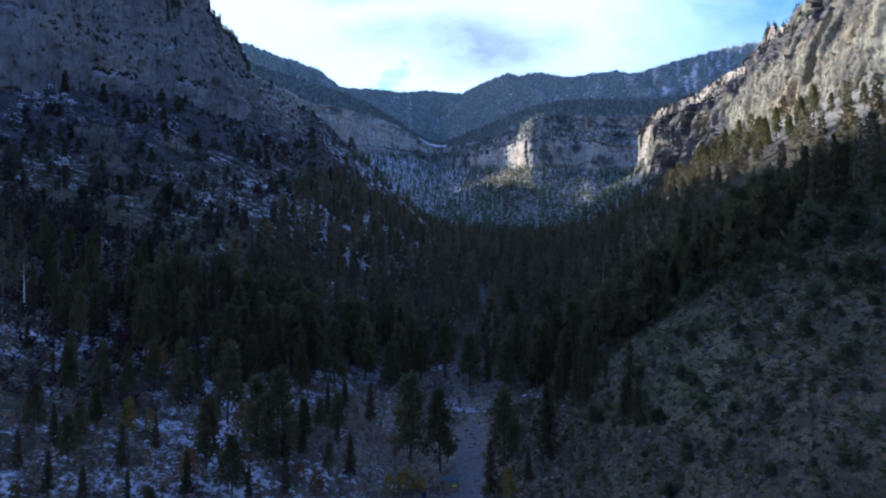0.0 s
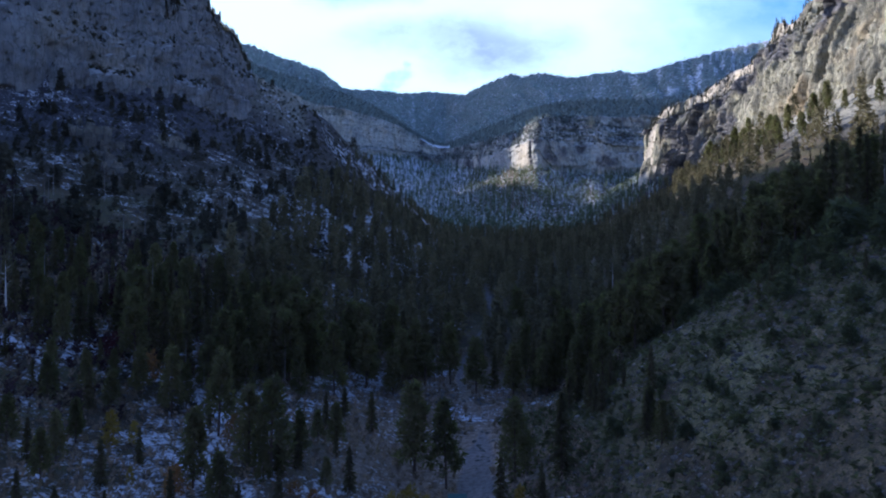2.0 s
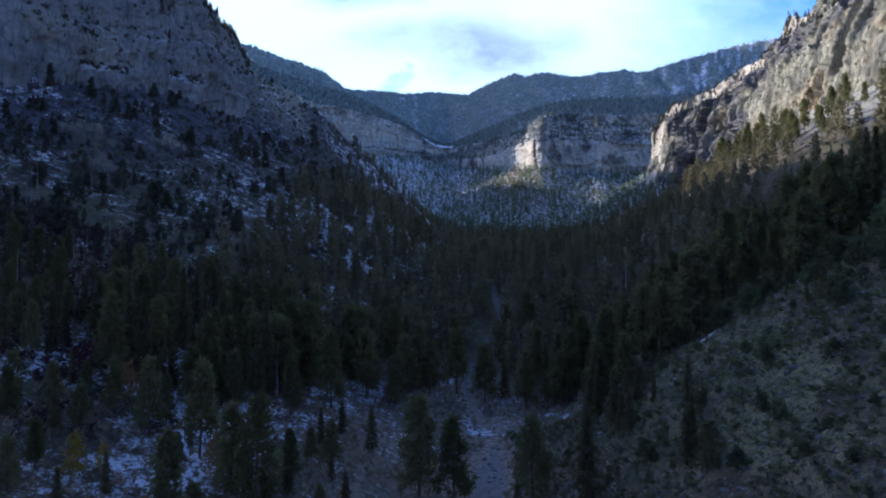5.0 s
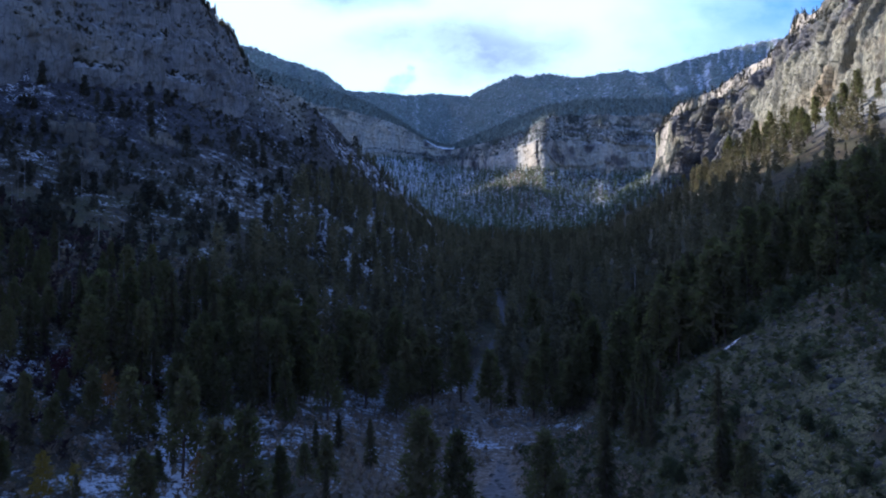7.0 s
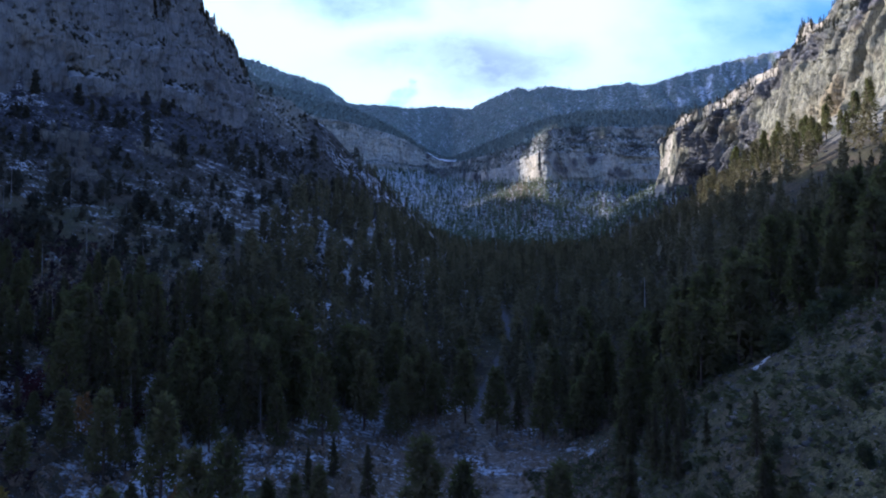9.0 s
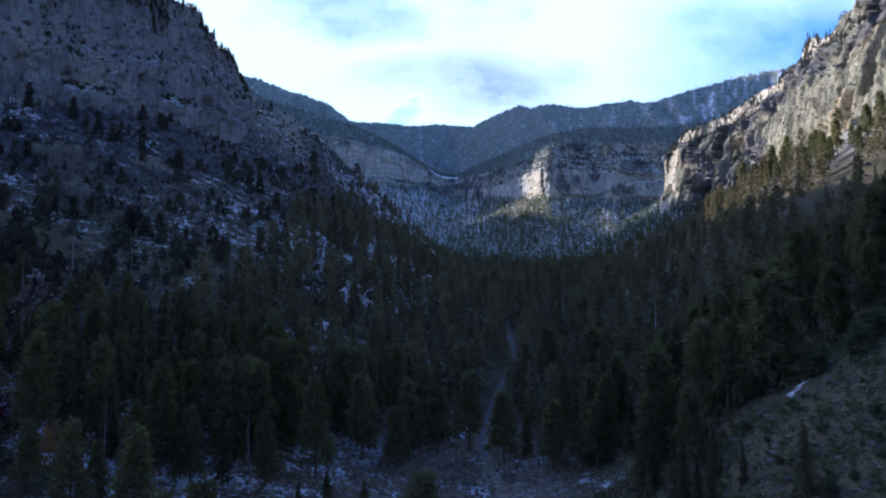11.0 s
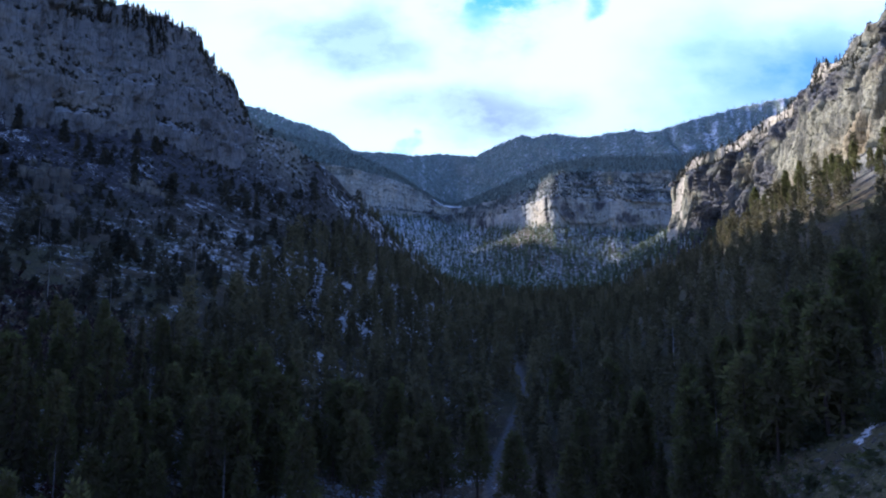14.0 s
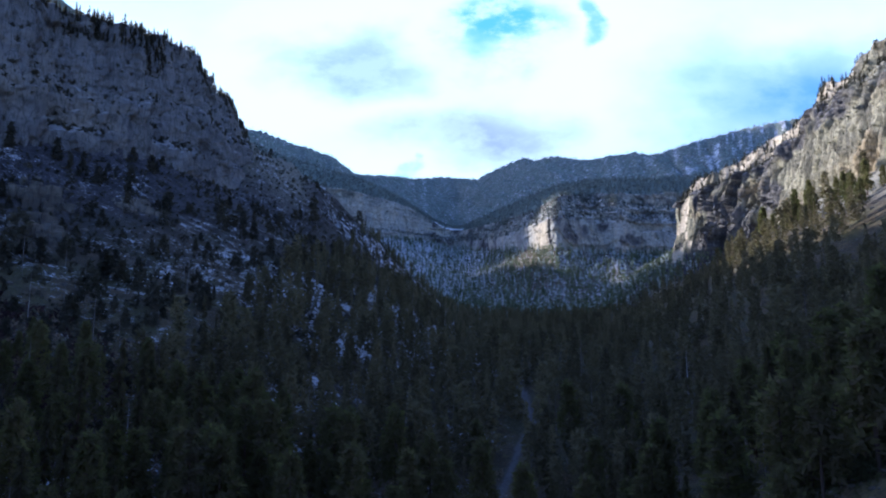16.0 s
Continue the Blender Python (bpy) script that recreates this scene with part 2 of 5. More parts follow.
def cliff_material(name, pale, dark, stain, upright=0.3, spread_of=0.07):
    """Limestone. upright: 0 for level beds, 1 for upright columns and streaks."""
    mat, nt, bsdf = surface(name, 0.88)
    pos = node(nt, "ShaderNodeNewGeometry").outputs["Position"]
    flat = node(nt, "ShaderNodeMapping", {"Vector": pos, "Scale": (0.25, 0.25, 1.6)}).outputs[0]
    tall = node(nt, "ShaderNodeMapping", {"Vector": pos, "Scale": (1.0, 1.0, 0.13)}).outputs[0]
    beds = fbm_node(nt, flat, 0.12, 6, 0.6)
    streak = fbm_node(nt, tall, 0.11, 6, 0.62)
    fine = fbm_node(nt, pos, 0.55, 7, 0.68)
    wide = fbm_node(nt, pos, 0.022, 4)
    form = calc(nt, "ADD", calc(nt, "MULTIPLY", beds, 1 - upright), calc(nt, "MULTIPLY", streak, upright))
    col = blend(nt, ramp(nt, form, 0.5 - spread_of, 0.5 + spread_of), dark, pale)
    col = blend(nt, calc(nt, "MULTIPLY", ramp(nt, streak, 0.54, 0.68), 0.65), col, tuple(0.5 * c for c in dark))
    col = blend(nt, calc(nt, "MULTIPLY", ramp(nt, wide, 0.52, 0.70), 0.7), col, stain)
    broad = fbm_node(nt, pos, 0.030, 5, 0.62)
    col = blend(nt, calc(nt, "MULTIPLY", ramp(nt, broad, 0.50, 0.62), 0.60), col, tuple(0.75 * c for c in dark))
    wavy = node(nt, "ShaderNodeVectorMath", {0: tall, 1: node(nt, "ShaderNodeVectorMath", {0: node(nt, "ShaderNodeTexNoise", {"Vector": pos, "Scale": 0.15, "Detail": 4.0}).outputs["Color"], 3: 3.0}, operation="SCALE").outputs[0]}, operation="ADD").outputs[0]
    crack = node(nt, "ShaderNodeTexVoronoi", {"Vector": wavy, "Scale": 0.20}, feature="DISTANCE_TO_EDGE").outputs["Distance"]
    col = blend(nt, calc(nt, "MULTIPLY", ramp(nt, crack, 0.05, 0.0), 0.45), col, (0.035, 0.033, 0.032))
    thin = fbm_node(nt, tall, 0.30, 4, 0.6)
    seam = ramp(nt, calc(nt, "ABSOLUTE", calc(nt, "SUBTRACT", thin, 0.5)), 0.022, 0.0)
    col = blend(nt, calc(nt, "MULTIPLY", seam, 0.75 * upright), col, (0.035, 0.033, 0.032))
    col = blend(nt, calc(nt, "MULTIPLY", ramp(nt, fine, 0.55, 0.72), 0.65), col, (0.050, 0.047, 0.042))
    # dark rock with gully shade painted in; cream for painted sunlight and tan stone
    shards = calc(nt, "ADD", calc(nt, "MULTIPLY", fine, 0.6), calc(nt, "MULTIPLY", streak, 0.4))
    dark_or_shaded = blend(nt, ramp(nt, shards, 0.40, 0.62), (0.066, 0.063, 0.063), (0.200, 0.190, 0.178))
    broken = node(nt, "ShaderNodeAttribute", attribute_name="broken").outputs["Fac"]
    col = blend(nt, ramp(nt, calc(nt, "ADD", broken, calc(nt, "MULTIPLY", calc(nt, "SUBTRACT", broad, 0.5), 1.6)), 0.30, 0.60), col, dark_or_shaded)
    lit_cream = blend(nt, ramp(nt, shards, 0.40, 0.66), (0.60, 0.53, 0.39), (0.33, 0.275, 0.20))
    lit_or_tan = node(nt, "ShaderNodeAttribute", attribute_name="lit_or_tan").outputs["Fac"]
    col = blend(nt, ramp(nt, calc(nt, "ADD", lit_or_tan, calc(nt, "MULTIPLY", calc(nt, "SUBTRACT", fine, 0.5), 0.5)), 0.40, 0.55), col, lit_cream)
    up = node(nt, "ShaderNodeSeparateXYZ", {0: node(nt, "ShaderNodeNewGeometry").outputs["Normal"]}).outputs[2]
    snow = node(nt, "ShaderNodeAttribute", attribute_name="snow").outputs["Fac"]
    ledge = calc(nt, "MULTIPLY", ramp(nt, calc(nt, "ADD", up, calc(nt, "MULTIPLY", fine, 0.5)), 0.78, 1.0), snow)
    col = blend(nt, ledge, col, (0.8, 0.82, 0.86))
    nt.links.new(col, bsdf.inputs["Base Color"])
    bump(nt, bsdf, calc(nt, "ADD", fine, calc(nt, "MULTIPLY", form, 0.8)), 1.2, 0.9)
    return mat


def foliage_material(name, a, b, per_tree=True, glow=0.5):
    mat, nt, bsdf = surface(name, 0.75)
    if per_tree:
        rnd = node(nt, "ShaderNodeObjectInfo").outputs["Random"]
    else:
        rnd = node(nt, "ShaderNodeAttribute", attribute_name="tone").outputs["Fac"]
    isle = node(nt, "ShaderNodeNewGeometry").outputs["Random Per Island"]
    mixed = calc(nt, "ADD", calc(nt, "MULTIPLY", rnd, 0.86), calc(nt, "MULTIPLY", isle, 0.14))
    col = blend(nt, mixed, a, b)
    nt.links.new(col, bsdf.inputs["Base Color"])
    thin = node(nt, "ShaderNodeBsdfTranslucent", {"Color": blend(nt, glow, col, (0.27, 0.32, 0.085))})
    both = node(nt, "ShaderNodeMixShader", {0: 0.42})
    nt.links.new(bsdf.outputs[0], both.inputs[1])
    nt.links.new(thin.outputs[0], both.inputs[2])
    for q in nt.nodes:
        if q.bl_idname == "ShaderNodeOutputMaterial":
            nt.links.new(both.outputs[0], q.inputs[0])
    return mat


def bark_material(name, a, b):
    mat, nt, bsdf = surface(name, 0.9)
    pos = node(nt, "ShaderNodeTexCoord").outputs["Object"]
    tall = node(nt, "ShaderNodeMapping", {"Vector": pos, "Scale": (1, 1, 0.2)}).outputs[0]
    f = fbm_node(nt, tall, 5.0, 5)
    nt.links.new(blend(nt, ramp(nt, f, 0.35, 0.65), a, b), bsdf.inputs["Base Color"])
    bump(nt, bsdf, f, 0.05)
    return mat


GROUND = ground_material()
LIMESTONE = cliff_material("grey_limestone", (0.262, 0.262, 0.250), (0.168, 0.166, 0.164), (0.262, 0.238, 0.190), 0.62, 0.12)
# headwall limestone, lightened in its colour to stand in for distance haze
HAZED_ROCK = cliff_material("hazed_limestone", (0.545, 0.530, 0.450), (0.365, 0.360, 0.325), (0.56, 0.475, 0.345), 0.45, 0.13)
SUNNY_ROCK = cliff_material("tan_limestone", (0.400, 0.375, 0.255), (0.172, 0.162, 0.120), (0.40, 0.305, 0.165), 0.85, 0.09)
NEEDLES = foliage_material("pine_needles", (0.046, 0.034, 0.024), (0.150, 0.114, 0.062), True, 0.8)
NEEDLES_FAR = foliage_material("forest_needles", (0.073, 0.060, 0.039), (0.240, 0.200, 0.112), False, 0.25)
FIR_NEEDLES = foliage_material("fir_needles", (0.047, 0.035, 0.025), (0.116, 0.088, 0.054))
# snow dusting on needles, with the colour lightened further for haze
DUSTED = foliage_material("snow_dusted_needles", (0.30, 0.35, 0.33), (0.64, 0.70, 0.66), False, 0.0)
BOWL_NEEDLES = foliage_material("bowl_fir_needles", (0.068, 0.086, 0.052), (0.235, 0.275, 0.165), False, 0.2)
# needles of the far slopes and headwall, paled in colour for distance haze
HAZED_NEEDLES = foliage_material("hazed_spruce_needles", (0.190, 0.250, 0.205), (0.385, 0.470, 0.400), False, 0.0)
HAZED_SHOULDER = foliage_material("hazed_shoulder_needles", (0.130, 0.150, 0.136), (0.290, 0.318, 0.285), False, 0.1)
SLOPE_NEEDLES = foliage_material("pinyon_needles", (0.037, 0.035, 0.030), (0.112, 0.104, 0.076), False, 0.1)
JUNIPER = foliage_material("juniper_scales", (0.032, 0.036, 0.024), (0.080, 0.083, 0.050))
SAGE = foliage_material("sagebrush", (0.034, 0.036, 0.022), (0.140, 0.136, 0.076), False)
BRUSH = foliage_material("bare_brush", (0.150, 0.102, 0.084), (0.47, 0.335, 0.265), False)
YELLOW = foliage_material("yellow_leaves", (0.26, 0.165, 0.03), (0.42, 0.29, 0.06))
ORANGE = foliage_material("rust_leaves", (0.19, 0.075, 0.035), (0.33, 0.15, 0.06))
MAROON = foliage_material("maroon_twigs", (0.055, 0.018, 0.022), (0.125, 0.042, 0.048), True, 0.0)
THICKET = foliage_material("dark_thicket_twigs", (0.034, 0.022, 0.025), (0.100, 0.064, 0.062), False, 0.0)
DEADWOOD = bark_material("bleached_wood", (0.36, 0.335, 0.30), (0.58, 0.55, 0.50))
PALE_BARK = bark_material("pale_bark", (0.30, 0.28, 0.24), (0.55, 0.52, 0.47))
GREY_WOOD = bark_material("grey_dead_wood", (0.15, 0.135, 0.12), (0.30, 0.28, 0.26))
ROCK = cliff_material("talus_rock", (0.25, 0.235, 0.200), (0.12, 0.114, 0.100), (0.22, 0.18, 0.145))
BARK = bark_material("pine_bark", (0.07, 0.05, 0.04), (0.16, 0.11, 0.08))

# ---- the land ----
FLOOR_Y = (-900, -300, 0, 100, 150, 190, 226, 262, 300, 340, 390, 600, 800, 1000)
FLOOR_Z = (-150, -62, -18, -4, 2, 7, 12, 18, 26, 36, 46, 72, 97, 125)


def track_x(y):
    return np.interp(y, (-300, 120, 131, 141, 163, 173, 200, 226, 245, 262, 280, 304, 338, 366, 600), (0, 4, 4.5, 5.0, 6.8, 8.2, 6.5, 3.5, 5.5, 9.5, 13.5, 20.5, 20, 18, 30))


# the two near walls: foot of the cliff as a line of the plan, height of foot and crest along it
# the left line's last crest is raised, out of view, to cast shade
LEFT_WALL = ((-430, 190, 128, 300), (-320, 280, 138, 280), (-240, 338, 148, 244), (-196, 396, 160, 236), (-174, 438, 168, 249), (-164, 490, 172, 250),
             (-157, 540, 180, 240), (-158, 574, 186, 225), (-178, 630, 190, 225), (-245, 720, 200, 285))
RIGHT_WALL = ((410, 100, 112, 262), (310, 250, 122, 258), (262, 400, 160, 284), (257, 480, 161, 270), (259, 530, 162, 264), (265, 606, 163, 260),
              (272, 676, 159, 249), (246, 728, 156, 231), (222, 776, 158, 221), (250, 815, 162, 214), (360, 880, 172, 220))


def wall_side(points, x, y):
    """For places x, y: how far behind the wall's line they lie (minus: in front), and foot and crest there."""
    best = np.full(np.shape(x), 1e9)
    dist, foot, crest = np.zeros(np.shape(x)), np.zeros(np.shape(x)), np.zeros(np.shape(x))
    sign = 1 if points is LEFT_WALL else -1
    for (ax, ay, af, ac), (bx, by, bf, bc) in zip(points, points[1:]):
        ex, ey = bx - ax, by - ay
        t = np.clip(((x - ax) * ex + (y - ay) * ey) / (ex * ex + ey * ey), 0, 1)
        d2 = (x - ax - t * ex) ** 2 + (y - ay - t * ey) ** 2
        side = sign * ((y - ay) * ex - (x - ax) * ey) / math.hypot(ex, ey)
        near = d2 < best
        best = np.where(near, d2, best)
        dist = np.where(near, np.sqrt(d2) * np.sign(side), dist)
        foot = np.where(near, af + t * (bf - af), foot)
        crest = np.where(near, ac + t * (bc - ac), crest)
    return dist, foot, crest


CLIFF_A = (-0.60, -0.30, -0.28, -0.20, -0.14, -0.09, -0.06, -0.043, -0.02, 0.0, 0.047, 0.089, 0.115, 0.144, 0.18, 0.27, 0.32, 0.60)
CLIFF_TOP = (0.23, 0.30, 0.285, 0.246, 0.236, 0.221, 0.206, 0.197, 0.182, 0.179, 0.189, 0.205, 0.216, 0.230, 0.234, 0.230, 0.23, 0.25)
SHOULDER = (0.24, 0.315, 0.30, 0.275, 0.256, 0.231, 0.211, 0.199, 0.186, 0.183, 0.202, 0.219, 0.230, 0.240, 0.247, 0.249, 0.25, 0.28)
RIDGE_A = (-0.9, -0.42, -0.30, -0.257, -0.19, -0.155, -0.088, -0.012, 0.03, 0.064, 0.098, 0.115, 0.149, 0.19, 0.258, 0.284, 0.35, 0.46, 0.60, 0.9)
RIDGE_UP = (0.3, 0.352, 0.341, 0.321, 0.300, 0.272, 0.264, 0.264, 0.262, 0.276, 0.292, 0.287, 0.293, 0.284, 0.296, 0.289, 0.31, 0.338, 0.36, 0.3)


def headwall_y(a):
    """How far up the canyon the headwall stands, by the tangent sideways: buttresses and bays."""
    y = np.interp(a, (-0.6, -0.25, -0.15, -0.06, -0.03, 0.0, 0.03, 0.06, 0.088, 0.132, 0.15, 0.20, 0.217, 0.235, 0.33, 0.6),
                  (1350, 1360, 1370, 1430, 1460, 1450, 1320, 1210, 1130, 1035, 1060, 1066, 1040, 1080, 1100, 1100))
    return y + 9 * fbm(a * 40, 3.3, octaves=3, seed=5)


def headwall_foot(a):
    return np.interp(a, (-0.3, -0.15, -0.05, -0.01, 0.04, 0.09, 0.13, 0.217, 0.3), (0.168, 0.170, 0.165, 0.153, 0.146, 0.147, 0.148, 0.139, 0.139))


def ridge_y(a):
    return np.interp(a, (-0.9, -0.3, -0.2, -0.1, 0.0, 0.1, 0.18, 0.26, 0.33, 0.5, 0.9), (1700, 1800, 2100, 2300, 2600, 2300, 2050, 1900, 1800, 1900, 1900))


def far_land(x, y):
    y = np.maximum(y, 1)
    a = np.clip(x / y, -0.9, 0.9)
    yc = headwall_y(a)
    foot = 50 + yc * headwall_foot(a)
    top = 50 + (yc + 26) * np.interp(a, CLIFF_A, CLIFF_TOP)
    base = np.interp(y, FLOOR_Y, FLOOR_Z)
    t = np.clip((y - 790) / (yc - 790), 0, 1)
    base = np.where(y > 790, 95.7 + (foot - 95.7) * t ** 1.25, base)
    base = base + 60 * smooth(np.abs(a - 0.03), 0.14, 0.5) * smooth(y, 650, 900) * (1 - smooth(t, 0.6, 1))
    z = base + (np.maximum(top, foot + 1) - base) * smooth(y, yc + 32, yc + 54)
    yr, ys = ridge_y(a), yc + 240
    ridge = 50 + yr * (np.interp(a, RIDGE_A, RIDGE_UP) + 0.002 * fbm(a * 45, 1.7, octaves=4, seed=9))
    shoulder = 50 + np.interp(a, CLIFF_A, SHOULDER) * ys
    dip = np.minimum(shoulder, ridge) - 12
    t1 = np.clip((y - yc - 54) / 186, 0, 1)
    t2 = np.clip((y - ys) / 120, 0, 1)
    t3 = np.clip((y - ys - 120) / np.maximum(yr - ys - 120, 40), 0, 1)
    rise = top + (shoulder - top) * t1 + (dip - shoulder) * smooth(t2, 0, 1) + (ridge - dip) * t3
    rise = np.where(y > yr, ridge - 0.3 * (y - yr), rise)
    z = np.where(y > yc + 54, rise, z)
    rough = smooth(t3, 0.02, 0.25) * (1 - smooth(t3, 0.75, 1.0))
    gully = np.abs(fbm(a * 24 + 0.0022 * y, y * 0.0006, octaves=3, seed=31))
    across = 0.379 * x + 0.926 * y                               # sideways from the sun's bearing
    # added mountain, hidden behind the west cliff, that shades the far ridges
    shade_massif = (50 + y * np.interp(-a, (0.41, 0.47, 0.70, 0.90), (0.40, 0.44, 0.62, 0.66))) * smooth(-a, 0.41, 0.45) * smooth(across, 1100, 1130)
    z = np.maximum(z, np.minimum(shade_massif, 1600) * (1 - smooth(y, 3500, 4300)))
    return z - rough * 24 * (0.5 - gully) + rough * 12 * fbm(x / 70, y / 70, seed=8) + 1.2 * fbm(x / 15, y / 15, seed=18)


def land(x, y):
    """The height of the ground."""
    x, y = np.asarray(x, float), np.asarray(y, float)
    base = np.interp(y, FLOOR_Y, FLOOR_Z)
    right_from = np.interp(y, (100, 150, 200, 260, 330, 416, 500, 600, 750), (0, 6, 26, 50, 76, 95, 124, 132, 134))
    left_from = np.interp(y, (0, 100, 200, 300, 420, 600), (-14, -14, -12, -8, -3, 1))
    right_up = np.interp(y, (100, 200, 290, 350, 416, 500, 600, 700, 760), (0.74, 0.72, 0.62, 0.53, 0.58, 0.60, 0.54, 0.50, 0.54))
    left_up = np.interp(y, (100, 230, 285, 330, 390, 434, 567), (0.40, 0.38, 0.43, 0.44, 0.54, 0.62, 0.66))
    less = np.interp(y, (100, 277, 400, 500), (0.30, 0.25, 0.15, 0.04))
    z = base + right_up * soft_ramp(x - right_from, 14) - less * soft_ramp(x - right_from - 62, 20) + left_up * soft_ramp(left_from - x, 16)
    # a bench beside the wash, and the swell of the open slope
    z = z + 6.0 * np.exp(-((x + 28) / 21) ** 2) * smooth(y, 92, 120) * (1 - smooth(y, 165, 205))
    z = z + 5.0 * smooth(x, 25, 42) * (1 - 0.25 * smooth(y, 130, 165)) * (1 - smooth(y, 180, 235))
    off = np.abs(x - track_x(y))
    z = z + 1.6 * fbm(x / 34, y / 34, octaves=4, seed=2) * smooth(off, 4, 30) + 0.35 * fbm(x / 6, y / 6, octaves=3, seed=4) * smooth(off, 3, 8)
    for points in (LEFT_WALL, RIGHT_WALL):
        d, foot, crest = wall_side(points, x, y)
        if points is RIGHT_WALL:
            apron = foot + 1 + 0.68 * np.minimum(d, 0)
            z = np.where(d < 0, z + soft_ramp(apron - z, 10) * smooth(y, 300, 380) * (1 - smooth(y, 540, 640)), z)
        z = np.where(d < 0, np.minimum(z, foot + 2), z)
        behind = foot + (crest - foot) * (smooth(d, 14, 32) if points is LEFT_WALL else smooth(d, 26, 62)) + (0.20 if points is LEFT_WALL else 0.16) * np.maximum(d - 32, 0)
        z = np.where(d > 0, behind + 2 * fbm(x / 20, y / 20, seed=6), z)
    t = np.clip(((x + 162) * 42 + (y - 572) * 60) / (42 ** 2 + 60 ** 2), 0, 1)
    spur = 217 - 21 * t - 1.05 * np.hypot(x + 162 - 42 * t, y - 572 - 60 * t) + 2.5 * fbm(x / 14, y / 14, octaves=3, seed=27)
    z = z + soft_ramp(spur - z, 5) * (wall_side(LEFT_WALL, x, y)[0] < 6)
    side = smooth(np.abs(x / np.maximum(y, 1)), 0.12, 0.28)
    w = smooth(y, 620 + 190 * side, 860 + 160 * side)
    z = z * (1 - w) + far_land(x, y) * w
    left = np.clip(-x / np.maximum(y, 1), 0, 1)
    across = 0.379 * x + 0.926 * y
    # added ridge, out of view, shaped to shade the forest and the bowl
    ridge = np.interp(left, (0.19, 0.24, 0.27, 0.285, 0.31, 0.335, 0.36, 0.45), (0.09, 0.17, 0.212, 0.240, 0.285, 0.315, 0.315, 0.29))
    ridge = ridge + (np.minimum(ridge, np.interp(across, (975, 1000), (0.252, 0.236))) - ridge) * smooth(across, 845, 880)
    ridge = ridge + np.interp(across, (560, 600, 625, 660, 690, 735, 765, 800, 850), (0, 0.014, 0.026, 0.039, 0.044, 0.037, 0.014, 0.004, 0)) * smooth(left, 0.29, 0.33)
    ridge = 50 + y * ridge
    up = smooth(y, 640, 700) * (1 - smooth(across, 1040, 1065))
    return np.where((y > 640) & (y < 1400) & (left > 0.19), np.maximum(z, z + (ridge - z) * up), z)


def snow_amount(x, y, z):
    a = x / np.maximum(y, 1)
    left = smooth(track_x(y) + 6 - x, -16, 26) * (0.47 + 0.20 * vnoise(x / 24, y / 24, seed=12))
    left = left - 0.115 * smooth(-x, 70, 130) * smooth(y, 200, 260) - 0.07 * smooth(-x, 115, 150)
    left = left + 0.015 * smooth(-x, 30, 45) * (1 - smooth(-x, 100, 115)) * smooth(y, 180, 200) * (1 - smooth(y, 330, 380))
    left = left - 0.035 * smooth(x, -46, -30) * smooth(y, 90, 105) * (1 - smooth(y, 150, 170)) - 0.16 * smooth(y, 235, 265) * (1 - smooth(y, 300, 330)) * (1 - smooth(-x, 75, 95)) - 0.025 * smooth(-x, 105, 130) * smooth(y, 230, 270)
    left = left - 0.035 * smooth(-x, 48, 60) * (1 - smooth(y, 135, 160))
    left = left * (1 - smooth(x, 24, 34)) * (1 - 0.12 * smooth(-x, 55, 80) - 0.30 * smooth(-x, 82, 105) * (1 - smooth(y, 215, 250))) - 0.07 * smooth(y, 360, 450)
    left = np.maximum(left, (0.37 + 0.15 * vnoise(x / 7, y / 7, seed=14)) * smooth(y, 178, 188) * (1 - smooth(y, 214, 232)) * smooth(x, -20, -8) * (1 - smooth(x, 26, 40)))
    bowl = smooth(y, 700, 860) * (0.55 - 0.10 * smooth(a - (y - 1000) / 6000, -0.04, 0.05))
    bank = x * 0.62 - y * 0.78 + 93.6                             # a narrow bank of snow at the forest edge
    left = np.maximum(left, (0.58 + 0.2 * vnoise(x, y / 2, seed=58)) * (1 - smooth(np.abs(bank), 0.5, 1.6)) * (1 - smooth(np.abs(x - 52.0), 3.4, 4.8)) * (np.abs(y - 162) < 12))
    bowl = bowl - 0.13 * np.exp(-((a - 0.10) / 0.035) ** 2) * smooth(y, 860, 940)
    yc = headwall_y(a)
    high = 0.25 + 0.21 * smooth(y, yc + 260, yc + 420)
    bent = a + 0.004 * vnoise(y / 90, 0.5, seed=51)
    chute = (1 - smooth(np.abs(bent + 0.050), 0.0015, 0.004)) * smooth(y, 1750, 1850) * (1 - smooth(y, 2380, 2480))
    chute = np.maximum(chute, (1 - smooth(np.abs(bent - 0.012), 0.002, 0.006)) * smooth(y, 1600, 1700) * (1 - smooth(y, 2000, 2150)) * 0.8)
    shelf = (1 - smooth(np.abs(a + 0.016), 0.016, 0.028)) * smooth(y, yc + 34, yc + 50) * (1 - smooth(y, yc + 150, yc + 220))
    rim = smooth(-a, 0.19, 0.205) * (1 - smooth(y, yc + 70, yc + 95)) * 0.9
    streaks = smooth(a, 0.29, 0.33) * smooth(vnoise(a * 230, y / 70, seed=53), 0.25, 0.6) * smooth(y, 1560, 1620) * 0.8
    specks = smooth(vnoise(a * 260, y / 42, seed=54) + 0.5 * vnoise(a * 40, y / 160, seed=55), 0.50, 0.75) * smooth(y, yc + 240, yc + 380)
    high = high + np.maximum.reduce([0.17 * chute, 0.95 * shelf, 0.5 * rim, 0.30 * streaks, 0.15 * specks])
    return np.where(y > yc + 25, high, np.maximum(left * (y < 800), bowl))


